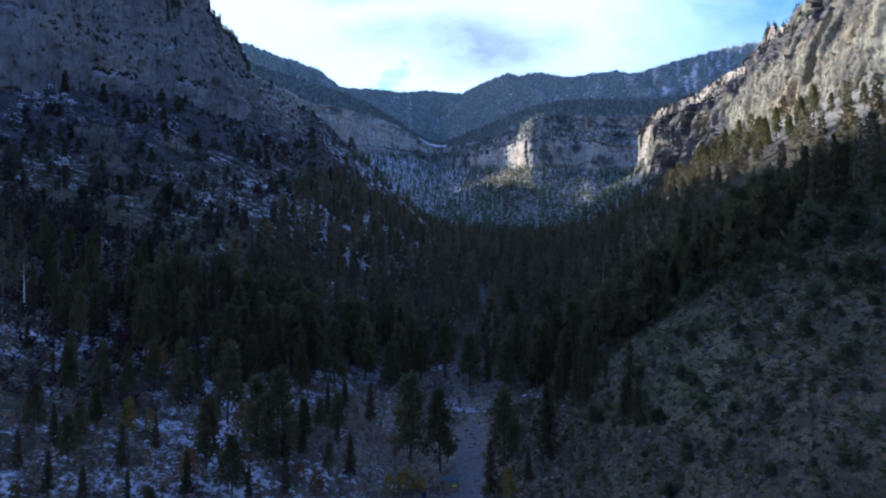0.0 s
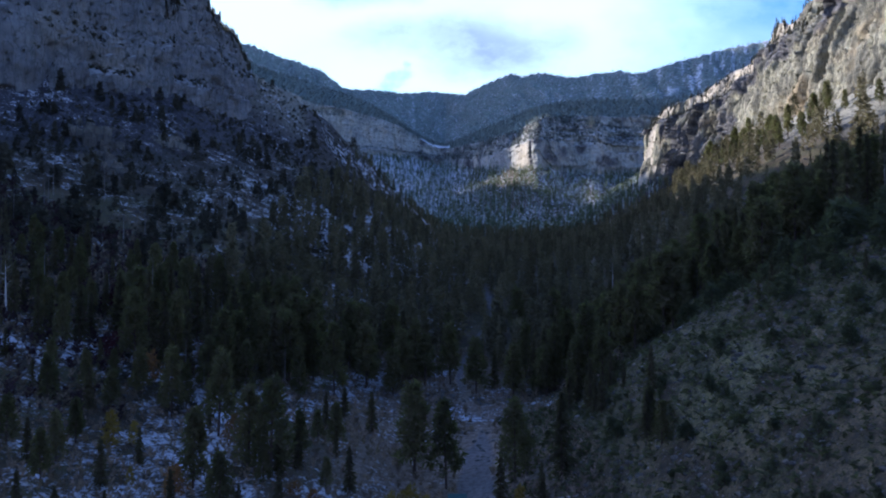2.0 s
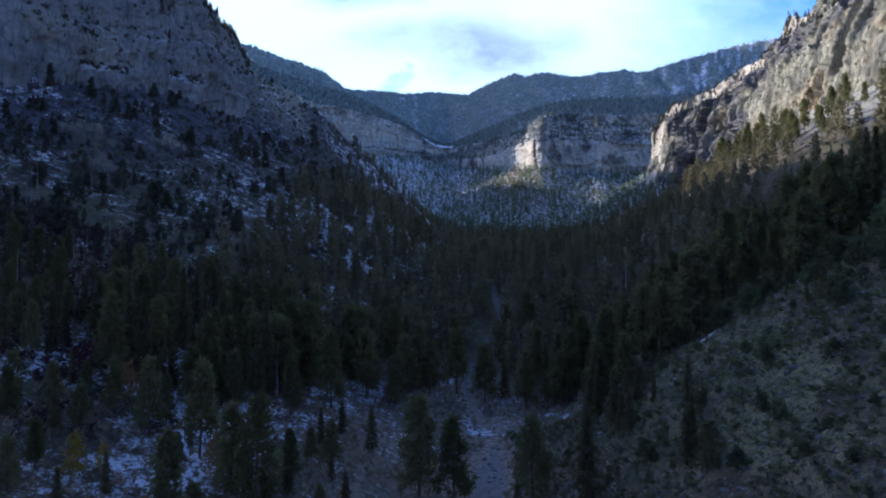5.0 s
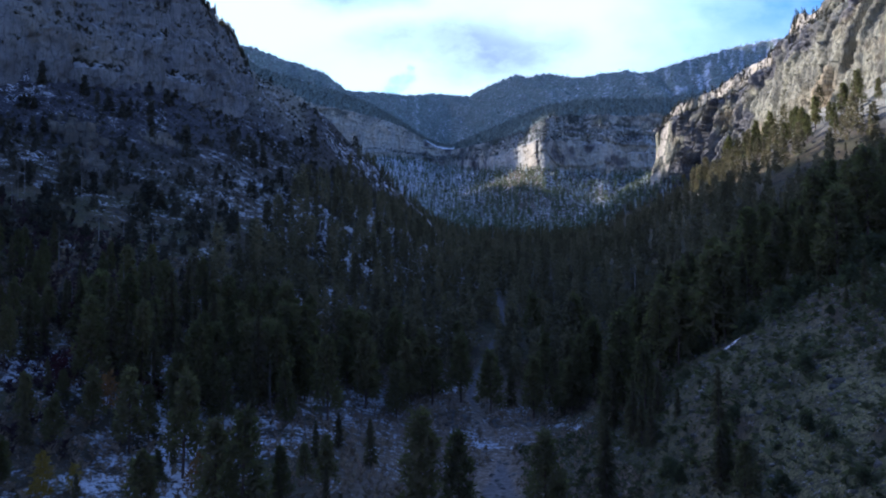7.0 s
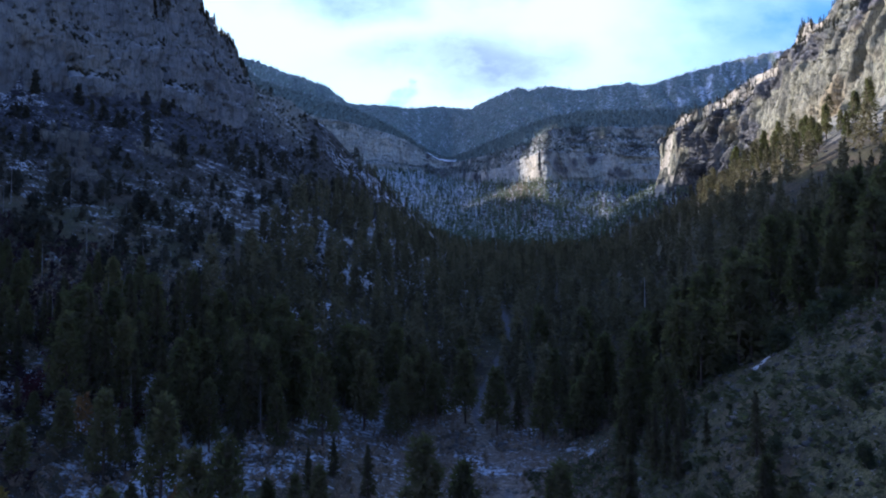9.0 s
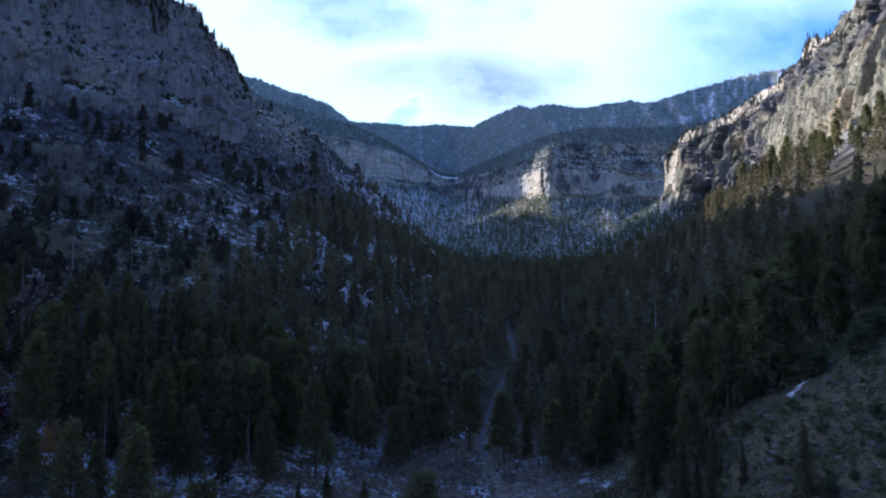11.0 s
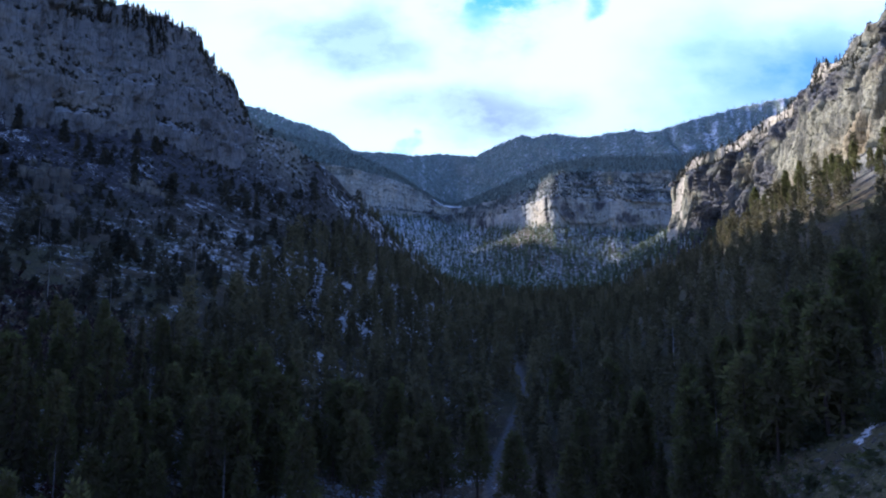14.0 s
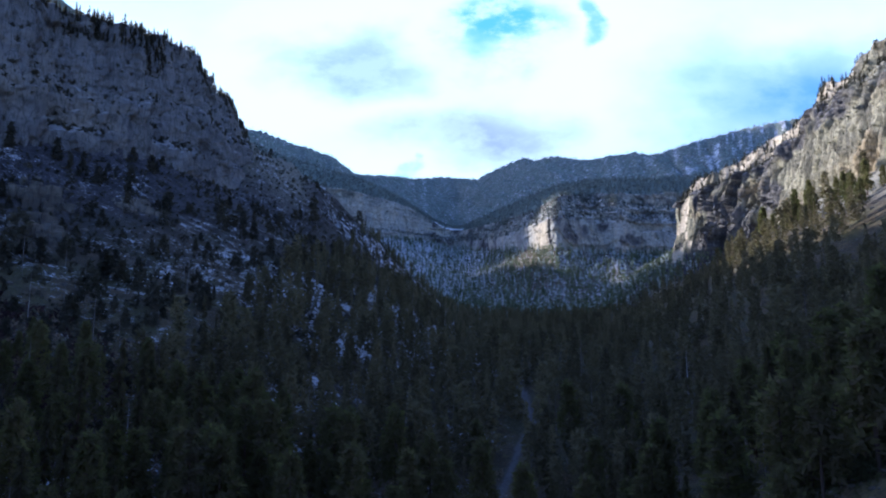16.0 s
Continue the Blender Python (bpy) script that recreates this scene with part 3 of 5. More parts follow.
def build_ground():
    dense = np.linspace(-36, 36, 470)
    side = np.linspace(36, 324, 110)[1:-1]
    ang = np.radians(np.concatenate([dense, side]))
    rad = np.concatenate([[0.5, 15, 30, 45], np.geomspace(60, 990, 205), np.arange(994, 1600, 4.0), np.geomspace(1606, 4900, 90)])
    A, R = np.meshgrid(ang, rad, indexing="ij")
    X, Y = R * np.sin(A), R * np.cos(A)
    Z = land(X, Y)
    a = X / np.maximum(Y, 1)
    yc = headwall_y(a)
    wood = smooth(Y, yc + 30, yc + 60) * (0.95 - 0.5 * smooth(Y, yc + 250, yc + 420))
    wood = wood * (1 - 0.8 * smooth(snow_amount(X, Y, Z), 0.56, 0.85))
    off = np.abs(X - track_x(Y))
    half = np.interp(Y, (131, 141, 163, 172, 178, 184, 206, 216, 240, 300, 400), (2.9, 3.0, 2.1, 0.7, -0.6, -2.0, -2.0, -0.2, 0.3, 0.6, 0.5)) + 0.5 * vnoise(X / 3, Y / 5, seed=19)
    track = (1 - smooth(off, half, half + 1.2)) * smooth(Y, 60, 90) * (1 - smooth(Y, 345, 365))
    rock = np.maximum(smooth(-wall_side(LEFT_WALL, X, Y)[0], 130, 20) * (X < 0) * (Y > 180), smooth(-wall_side(RIGHT_WALL, X, Y)[0], 80, 35) * (X > 0) * (Y > 330)) * (Y < 900)
    apron = smooth(-wall_side(RIGHT_WALL, X, Y)[0], 62, 30) * (X > 0) * smooth(Y, 330, 380) * (1 - smooth(Y, 620, 680))
    apron = np.maximum(apron, 0.8 * smooth(-X / np.maximum(Y, 1), 0.19, 0.23) * smooth(Y, 500, 570) * (1 - smooth(Y, 1050, 1150)))
    wash = (1 - smooth(np.where(X > track_x(Y), 2.2 * off, off), 16, 42)) * smooth(Y, 85, 110) * (1 - smooth(Y, 225, 265))
    meadow = np.exp(-((X - 43) / 13) ** 2 - ((Y - 116) / 20) ** 2)                 # yellowed grass on the open slope
    verts = np.stack([X, Y, Z], -1).reshape(-1, 3)
    me = mesh_of("ground", verts, grid_faces(len(ang), len(rad), True), GROUND, 4, True,
                 {"snow": snow_amount(X, Y, Z), "wood": wood, "track": track, "rock": rock, "apron": apron, "wash": wash, "meadow": meadow})
    me.flip_normals()
    return tagged(new("ground", me), "canyon floor and mountain slopes of stony soil with old snow", "ground", kind="structure")


build_ground()
LEDGES, CRESTS, SHELVES, WOODED = [], [], [], []


def cells(x, y, seed, tilt=0.0):
    """Blocks: for each place the random value, -1 to 1, of the nearest of scattered seeds; tilt: each block's face leans by chance."""
    ix, iy = np.floor(x).astype(np.int64), np.floor(y).astype(np.int64)
    best, value = np.full(np.shape(x), 1e9), np.zeros(np.shape(x))
    for dx in (-1, 0, 1):
        for dy in (-1, 0, 1):
            cx, cy = ix + dx, iy + dy
            px = cx + 0.5 + 0.45 * lattice(cx, cy, 0 * cx, seed)
            py = cy + 0.5 + 0.45 * lattice(cx, cy, 0 * cx, seed + 1)
            d = (px - x) ** 2 + (py - y) ** 2
            near = d < best
            own = lattice(cx, cy, 0 * cx, seed + 2)
            if tilt:
                own = own + tilt * (lattice(cx, cy, 0 * cx, seed + 3) * (x - px) + 0.3 * lattice(cx, cy, 0 * cx, seed + 4) * (y - py))
            best, value = np.where(near, d, best), np.where(near, own, value)
    return value


def build_wall(name, P, inward, label, seed, snow, lean, grain=1.0, rows=90, bedded=1.0, rugged=1.0, mat=None, terrace=(0, 0.5, 0.55), craggy=False):
    """A cliff: a rough upright sheet with beds, ledges, ribs and clefts, leaning back into the mountain.
    P: rows of x, y, foot, crest, a step apart. terrace: how far the upper part stands back, and between which heights."""
    for _ in range(14):                                         # round the plan's corners
        P[1:-1] = 0.25 * P[:-2] + 0.5 * P[1:-1] + 0.25 * P[2:]
    T = np.gradient(P[:, :2], axis=0)
    su = np.concatenate([[0], np.cumsum(np.hypot(*np.diff(P[:, :2], axis=0).T))])
    T /= np.linalg.norm(T, axis=1)[:, None]
    N = np.stack([-T[:, 1], T[:, 0]], -1) * inward
    if name == "cliff_north":                                    # this one stands back straight up the canyon
        N = P[:, :2] / np.linalg.norm(P[:, :2], axis=1)[:, None]
    v = np.linspace(-0.25, 1.05, rows)
    U, V = np.meshgrid(su, v, indexing="ij")
    tall = np.maximum(P[:, 3] - P[:, 2], 2)
    crest = P[:, 3] + np.minimum(6, 0.07 * tall) * fbm(su / 30, 0.5, octaves=4, seed=seed + 3) * (0.35 if name == "cliff_north" else 1.0)
    Z = P[:, 2][:, None] + (np.minimum(V, 1.0) - 2.5 * np.maximum(V - 1.0, 0)) * np.maximum(crest - P[:, 2], 1)[:, None]
    back = np.reshape(lean, (-1, 1)) * np.sign(V) * np.abs(V) ** 1.2
    g = grain
    wu = U + g * (5 * vnoise(U / (30 * g), Z / (22 * g), seed=seed + 11) + 1.6 * vnoise(U / (6 * g), Z / (6 * g), seed=seed + 12))
    wz = Z + g * (4 * vnoise(U / (26 * g), Z / (30 * g), seed=seed + 13) + 1.5 * vnoise(U / (5 * g), Z / (5 * g), seed=seed + 14)) + 0.05 * U
    chips = cells(wu / (2.6 * g), wz / (5.2 * g), seed + 28)
    beds = cells(wu / (160 * g), wz / (9 * g), seed + 32)
    amount, low, high = (np.reshape(q, (-1, 1)) for q in terrace)
    wave = 0.05 * vnoise(U / 90, 0.5, seed=seed + 41) + 0.02 * vnoise(U / 12, 0.5, seed=seed + 42)
    broken = np.zeros(U.shape)
    lit_or_tan = np.zeros(U.shape)
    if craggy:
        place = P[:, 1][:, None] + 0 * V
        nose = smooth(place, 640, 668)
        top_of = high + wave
        # shade of the gullies under the crest, painted as dark broken rock
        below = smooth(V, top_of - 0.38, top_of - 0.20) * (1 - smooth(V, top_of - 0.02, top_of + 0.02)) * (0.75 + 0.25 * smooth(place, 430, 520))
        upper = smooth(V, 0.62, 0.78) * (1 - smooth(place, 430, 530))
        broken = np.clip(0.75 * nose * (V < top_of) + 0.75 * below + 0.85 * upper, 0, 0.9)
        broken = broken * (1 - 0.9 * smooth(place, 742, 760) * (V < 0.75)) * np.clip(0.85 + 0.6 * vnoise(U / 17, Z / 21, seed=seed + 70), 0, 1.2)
        # sunlight on the crest strip and the nose, painted as cream
        lit_or_tan = smooth(V, top_of, top_of + 0.02) * smooth(place, 520, 570) * np.clip(0.85 + 0.7 * vnoise(U / 19, 0.5, seed=seed + 71), 0, 1)
        lit_or_tan = np.maximum(lit_or_tan, smooth(place, 744, 760) * np.clip(0.55 + 0.9 * vnoise(U / 7, Z / 10, seed=seed + 72), 0, 1))
        rough = 0.75 + 1.2 * broken
        lean_u = wu + 0.18 * (Z - 170)
        gully = (1 - smooth(np.abs(vnoise(lean_u / (36 * g), Z / (120 * g), seed=seed + 9)), 0.02, 0.22)) * (0.35 + broken)
        main = np.exp(-((place - 650 + 0.30 * (Z - 195)) / 7.0) ** 2) * smooth(V, 0.05, 0.2) * (1 - smooth(V, 0.8, 0.9))
        ribs = np.abs(vnoise(lean_u / (17 * g), Z / (46 * g), seed=seed)) + 0.5 * np.abs(vnoise(lean_u / (8 * g), Z / (19 * g), seed=seed + 1))
        relief = 7 * fbm(U / 75, Z / 90, octaves=2, seed=seed + 5) + 8 * gully + 15 * main + rough * 7.5 * (0.55 - ribs)
        relief = relief + rough * (2.8 * cells(lean_u / (13 * g), wz / (95 * g), seed + 20, 3.0) + 2.3 * cells(lean_u / (5.0 * g), wz / (44 * g), seed + 24, 2.6) + 1.1 * cells(lean_u / (2.3 * g), wz / (12 * g), seed + 28, 2.0))
        relief = relief + 0.6 * cells(wu / (1.7 * g), wz / (2.6 * g), seed + 36) + 1.1 * fbm(U / (9 * g), Z / (9 * g), octaves=4, seed=seed + 2, gain=0.6)
        relief = relief * (1 - 0.45 * lit_or_tan) * (1 - 0.45 * smooth(place, 715, 755))
    else:
        ribs = np.abs(fbm(wu / (46 * g), Z / (240 * g), octaves=2, seed=seed))
        towers = cells(wu / (13 * g), wz / (50 * g), seed + 20, 1.6)
        slabs = cells(wu / (5.5 * g), wz / (12 * g), seed + 24, 1.6)
        relief = rugged * (16 * (ribs - 0.4) + 5.0 * towers + 2.8 * slabs) + 0.9 * chips + 0.5 * fbm(U / (3 * g), Z / (3 * g), octaves=2, seed=seed + 2)
    if name == "cliff_north":
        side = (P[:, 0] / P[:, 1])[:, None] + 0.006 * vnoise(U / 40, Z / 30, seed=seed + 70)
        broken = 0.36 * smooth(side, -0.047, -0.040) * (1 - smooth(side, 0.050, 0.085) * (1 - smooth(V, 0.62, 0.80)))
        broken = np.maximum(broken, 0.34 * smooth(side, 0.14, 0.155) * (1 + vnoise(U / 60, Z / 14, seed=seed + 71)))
        # buttress toned down in colour, its sunlit foot painted cream; tan nose at left
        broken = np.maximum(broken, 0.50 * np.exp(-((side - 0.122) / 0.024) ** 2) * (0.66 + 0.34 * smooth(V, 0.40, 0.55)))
        lit_or_tan = 0.54 * np.exp(-((side - 0.112) / 0.030) ** 2) * (1 - smooth(V, 0.50, 0.68)) + 0.44 * np.exp(-((side + 0.068) / 0.020) ** 2) * (V < 0.8)
    if name == "cliff_west":
        place = P[:, 1][:, None] + 0.05 * (Z - 200) + 1.5 * vnoise(Z / 14, 0.5, seed=seed + 73)
        for corner, deep, fade in ((437, 9.0, 60), (384, 7.0, 45), (520, 5.0, 34)):
            relief = relief + deep * smooth(place, corner - 1.5, corner + 1.5) * (1 - smooth(place, corner + 5, corner + fade)) * smooth(V, 0.02, 0.12)
        broken = 0.7 * np.exp(-((place - 452) / 11) ** 2) * smooth(V, 0.55, 0.75) + 0.25 * smooth(V, 0.86, 0.95)
        lit_or_tan = np.zeros(U.shape)
    stepped = smooth(V, low + wave - 0.02, low + wave) * (1 - smooth(V, high + wave, high + wave + 0.02))
    back = back + g * (relief + bedded * (1.8 + 1.2 * stepped) * beds)
    back = back + amount * np.clip((V - low - wave) / (high - low), 0, 1) + 8 * smooth(V, 0.985, 1.05)
    shelf = (stepped > 0.5) & (amount > 3)
    if shelf.any():
        SHELVES.append(np.stack([P[:, 0][:, None] + N[:, 0][:, None] * back, P[:, 1][:, None] + N[:, 1][:, None] * back, Z], -1)[shelf])
    X = P[:, 0][:, None] + N[:, 0][:, None] * back
    Y = P[:, 1][:, None] + N[:, 1][:, None] * back
    G = np.stack([X, Y, Z], -1)
    if name == "cliff_west":
        WOODED.append(G[(broken > 0.22) & (V < 0.99)])
    flat = np.diff(back, axis=1) / np.maximum(np.diff(Z, axis=1), 0.2)    # large: a ledge
    i, j = np.nonzero((flat > 0.7) & (V[:, 1:] > 0.02) & (V[:, 1:] < 1.0))
    spots = G[i, j + 1]
    if craggy:
        cleft = np.nonzero((gully > 0.6) & (V > 0.05) & (V < 0.98))
        spots = np.concatenate([spots[::3], G[cleft]])
    LEDGES.append((name, spots))
    CRESTS.append((name, G[:, int(rows * 0.80):int(rows * 0.955)].reshape(-1, 3)))
    me = mesh_of(name, G.reshape(-1, 3), grid_faces(len(su), rows), mat or LIMESTONE, 4, False, {"snow": np.full(X.shape, snow), "broken": broken, "lit_or_tan": lit_or_tan})
    if inward < 0:
        me.flip_normals()
    return tagged(new(name, me), label, "cliff", kind="structure")


def along(points, step):
    pts = np.array(points, float)
    s = np.concatenate([[0], np.cumsum(np.hypot(*np.diff(pts[:, :2], axis=0).T))])
    su = np.linspace(0, s[-1], int(s[-1] / step))
    return np.stack([np.interp(su, s, pts[:, i]) for i in range(4)], -1)


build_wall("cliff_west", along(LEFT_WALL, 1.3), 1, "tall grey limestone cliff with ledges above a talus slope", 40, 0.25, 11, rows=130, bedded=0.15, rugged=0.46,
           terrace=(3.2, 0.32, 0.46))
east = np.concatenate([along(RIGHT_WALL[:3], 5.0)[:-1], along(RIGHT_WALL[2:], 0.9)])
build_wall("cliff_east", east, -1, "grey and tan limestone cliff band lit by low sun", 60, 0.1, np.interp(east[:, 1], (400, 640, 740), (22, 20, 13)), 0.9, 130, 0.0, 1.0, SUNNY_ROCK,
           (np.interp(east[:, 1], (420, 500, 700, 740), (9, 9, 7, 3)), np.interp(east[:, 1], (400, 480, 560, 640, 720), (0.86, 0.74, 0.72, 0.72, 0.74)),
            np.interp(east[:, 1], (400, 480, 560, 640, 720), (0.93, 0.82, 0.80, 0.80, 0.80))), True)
aa = np.linspace(-0.31, 0.36, 460)
yc = headwall_y(aa)
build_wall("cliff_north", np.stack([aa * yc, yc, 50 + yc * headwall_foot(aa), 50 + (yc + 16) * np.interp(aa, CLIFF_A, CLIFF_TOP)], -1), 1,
           "banded limestone headwall closing the canyon", 80, 0.32, 10, 1.2, 120, 1.5, 0.42, HAZED_ROCK,
           (np.interp(aa, (-0.05, -0.03, 0.0, 0.06, 0.10, 0.15, 0.19, 0.23, 0.30), (5, 8, 12, 24, 38, 40, 38, 30, 26)),
            np.interp(aa, (-0.05, 0.0, 0.06, 0.11, 0.15, 0.30), (0.12, 0.30, 0.40, 0.56, 0.50, 0.46)),
            np.interp(aa, (-0.05, 0.0, 0.06, 0.11, 0.16, 0.19, 0.23, 0.30), (0.20, 0.70, 0.95, 1.0, 1.0, 0.97, 0.86, 0.82))))


# ---- trees ----
def crown_shape(rng, height, radius, bare, count, size, droop=0.25, shape=0.8):
    """Sprays of needles as loose leaf-like triangles on tiers of limbs; arrays of verts and triangles."""
    t = rng.random(count) ** 0.85
    z = height * (bare + (1 - bare) * t)
    reach = radius * ((1 - t) ** shape * 0.92 + 0.08) * (0.72 + 0.28 * np.sin(t * 46 + rng.random() * 6))
    limb = np.floor(rng.random(count) * 7) / 7 * 2 * np.pi + np.floor(t * 14) * 2.4 + rng.normal(0, 0.22, count)
    out = np.sqrt(rng.random(count)) * reach
    c = np.stack([np.cos(limb) * out, np.sin(limb) * out, z - droop * out], -1)
    along = np.stack([np.cos(limb), np.sin(limb), -droop + rng.normal(0, 0.35, count)], -1)
    across = rng.normal(0, 1, (count, 3))
    across -= (across * along).sum(1)[:, None] * along / (along ** 2).sum(1)[:, None]
    across /= np.linalg.norm(across, axis=1)[:, None] + 1e-6
    k = (size * (0.6 + 0.8 * rng.random(count)) * (1 - 0.45 * t))[:, None]
    verts = np.stack([c - 0.5 * along * k + 0.44 * across * k, c - 0.5 * along * k - 0.44 * across * k, c + 0.95 * along * k], 1)
    return verts.reshape(-1, 3), np.arange(3 * count).reshape(-1, 3)


def clump_crown(rng, height, radius, bare, clumps, per, size, shape=0.5):
    """A pine's crown: clumps of needle sprays at the ends of limbs, with gaps between them; arrays of verts and triangles."""
    t = (np.arange(clumps) + rng.random(clumps)) / clumps
    reach = radius * ((1 - t) ** shape * 0.9 + 0.10) * (0.55 + 0.45 * rng.random(clumps))
    turn = np.arange(clumps) * 2.4 + rng.normal(0, 0.5, clumps)
    mid = np.stack([np.cos(turn) * reach, np.sin(turn) * reach, height * (bare + (0.97 - bare) * t) + 0.1 * reach], -1)
    big = radius * (0.50 - 0.22 * t) * (0.75 + 0.5 * rng.random(clumps))
    off = rng.normal(0, 1, (clumps, per, 3))
    off *= (rng.random((clumps, per, 1)) ** 0.4) / np.linalg.norm(off, axis=2, keepdims=True)
    off = off * big[:, None, None] * (1, 1, 1.05)
    c = (mid[:, None] + off).reshape(-1, 3)
    n = len(c)
    along = off.reshape(-1, 3) + rng.normal(0, 0.4, (n, 3)) * radius * 0.3
    along /= np.linalg.norm(along, axis=1)[:, None] + 1e-9
    across = np.cross(along, rng.normal(0, 1, (n, 3)))
    across /= np.linalg.norm(across, axis=1)[:, None] + 1e-9
    k = (size * (0.6 + 0.8 * rng.random(n)))[:, None]
    verts = np.stack([c - 0.5 * along * k + 0.34 * across * k, c - 0.5 * along * k - 0.34 * across * k, c + 1.1 * along * k], 1)
    return verts.reshape(-1, 3), np.arange(3 * n).reshape(-1, 3)


def trunk_shape(height, radius, sides=5):
    zs = np.array([-0.8, 0.25 * height, 0.6 * height, height])
    rs = radius * np.array([1.15, 0.85, 0.5, 0.06])
    ang = np.arange(sides) / sides * 2 * np.pi
    A, R = np.meshgrid(ang, rs, indexing="ij")
    verts = np.stack([np.cos(A) * R, np.sin(A) * R, np.broadcast_to(zs, A.shape)], -1).reshape(-1, 3)
    return verts, grid_faces(sides, 4, True)


def scatter_forest(name, xy, heights, shapes, label, seed=1, mat=None):
    """Joins many trees into one mesh of stuff."""
    rng = np.random.default_rng(seed)
    z = land(xy[:, 0], xy[:, 1])
    vs, fs, tone, start = [], [], [], 0
    pick = rng.integers(0, len(shapes), len(xy))
    for k, (sv, sf) in enumerate(shapes):
        idx = np.flatnonzero(pick == k)
        if not len(idx):
            continue
        turn, h = rng.random(len(idx)) * 2 * np.pi, heights[idx]
        w = h * (0.85 + 0.35 * rng.random(len(idx)))
        c, s = np.cos(turn), np.sin(turn)
        px = (sv[None, :, 0] * c[:, None] - sv[None, :, 1] * s[:, None]) * w[:, None] + xy[idx, 0][:, None]
        py = (sv[None, :, 0] * s[:, None] + sv[None, :, 1] * c[:, None]) * w[:, None] + xy[idx, 1][:, None]
        pz = sv[None, :, 2] * h[:, None] + z[idx][:, None]
        vs.append(np.stack([px, py, pz], -1).reshape(-1, 3))
        fs.append((sf[None] + np.arange(len(idx))[:, None, None] * len(sv)).reshape(-1, 3) + start)
        tone.append(np.repeat(rng.random(len(idx)), len(sv)))
        start += len(idx) * len(sv)
    me = mesh_of(name, np.concatenate(vs), np.concatenate(fs), mat or NEEDLES_FAR, 3, False, {"tone": np.concatenate(tone)})
    return tagged(new(name, me), label, "forest", kind="stuff")


def spread(rng, x0, x1, y0, y1, gap):
    """Places on a jittered grid."""
    gx, gy = np.meshgrid(np.arange(x0, x1, gap), np.arange(y0, y1, gap))
    p = np.stack([gx.ravel(), gy.ravel()], -1)
    return p + rng.uniform(-0.5, 0.5, p.shape) * gap * 0.95


def forest_density(x, y):
    """How closely the trees stand, 0 to 1."""
    off = np.abs(x - track_x(y))
    edge = np.interp(x, (-130, -60, -42, -32, -6, 18, 30, 60, 100), (118, 140, 160, 196, 212, 226, 186, 161, 134))
    dens = (0.95 - 0.14 * smooth(-x, 30, 60)) * smooth(y, edge - 6, edge + 14) + (x < -20) * (y > 90) * 0.27
    dens = dens * (1 - 0.22 * smooth(-x, 80, 125) * smooth(y, 225, 270)) * (1 - 0.1 * smooth(-x, 30, 45) * smooth(y, 165, 185))
    dens = dens * np.maximum(smooth(off, np.interp(y, (200, 225, 310, 340), (1.8, 2.6, 2.9, 2.2)), np.interp(y, (200, 225, 310, 340), (3.4, 4.8, 5.0, 4.2))), smooth(y, 335, 350)) * (1 - 0.32 * smooth(vnoise(x / 15, y / 15, seed=23), 0.1, 0.5))
    dens = dens * (1 - 0.4 * smooth(x, 22, 34) * (1 - smooth(x, 70, 90)) * (1 - smooth(y, 225, 250)))
    dens = dens * (1 - 0.6 * smooth(x, 150, 190) * smooth(y, 330, 380))
    dl = wall_side(LEFT_WALL, x, y)[0]
    dr = wall_side(RIGHT_WALL, x, y)[0]
    dens = np.where((dl > -5) & (dl < 20), 0, np.where(dl >= 20, 0.25 + 0.45 * (dl < 60), dens))
    dens = dens * (1 - 0.93 * smooth(dr, -64, -46) * smooth(y, 350, 390) * (1 - smooth(y, 560, 680)))
    dens = np.where((dr > -4) & (dr < 44), 0, np.where(dr >= 44, 0.30 + 0.45 * (dr < 80), dens))
    dens = dens * (1 - 0.85 * smooth(-x / np.maximum(y, 1), 0.19, 0.23) * smooth(y, 500, 560))
    return dens * (0.8 + 0.45 * vnoise(x / 22, y / 22, seed=21))


def part(name, me, parent, label=""):
    ob = new(name, me)
    ob.parent = parent
    return tagged(ob, label)


def at(x, y, size=1.0, wide=1.0, turn=0.0, sink=0.0, lean=0.0):
    z = float(land(x, y))
    return pose(x, y, z - sink, lean, 0, turn) @ Matrix.Diagonal((size * wide, size * wide, size, 1))


def with_limbs(rng, tv, tf, radius, bare, trunk_r):
    """Adds a dozen tapering limbs to a trunk one metre high."""
    vs, fs, start = [tv], [tf], len(tv)
    for k in range(12):
        z, turn = bare + (0.9 - bare) * k / 12, k * 2.4 + rng.normal(0, 0.3)
        reach, thick = radius * (1 - 0.75 * k / 12) * 0.85, trunk_r * 0.32
        out = np.array((math.cos(turn), math.sin(turn), 0.18))
        side = np.array((-math.sin(turn), math.cos(turn), 0.0))
        base = np.array((0, 0, z))
        ring = [base + thick * side, base + thick * np.array((0, 0, 1.0)), base - thick * side, base - thick * np.array((0, 0, 1.0))]
        tip = [q * 0.3 + base * 0.7 + out * reach for q in ring]
        vs.append(np.array(ring + tip))
        fs.append(np.array([[i, (i + 1) % 4, 4 + (i + 1) % 4, 4 + i] for i in range(4)]) + start)
        start += 8
    return np.concatenate(vs), np.concatenate(fs)


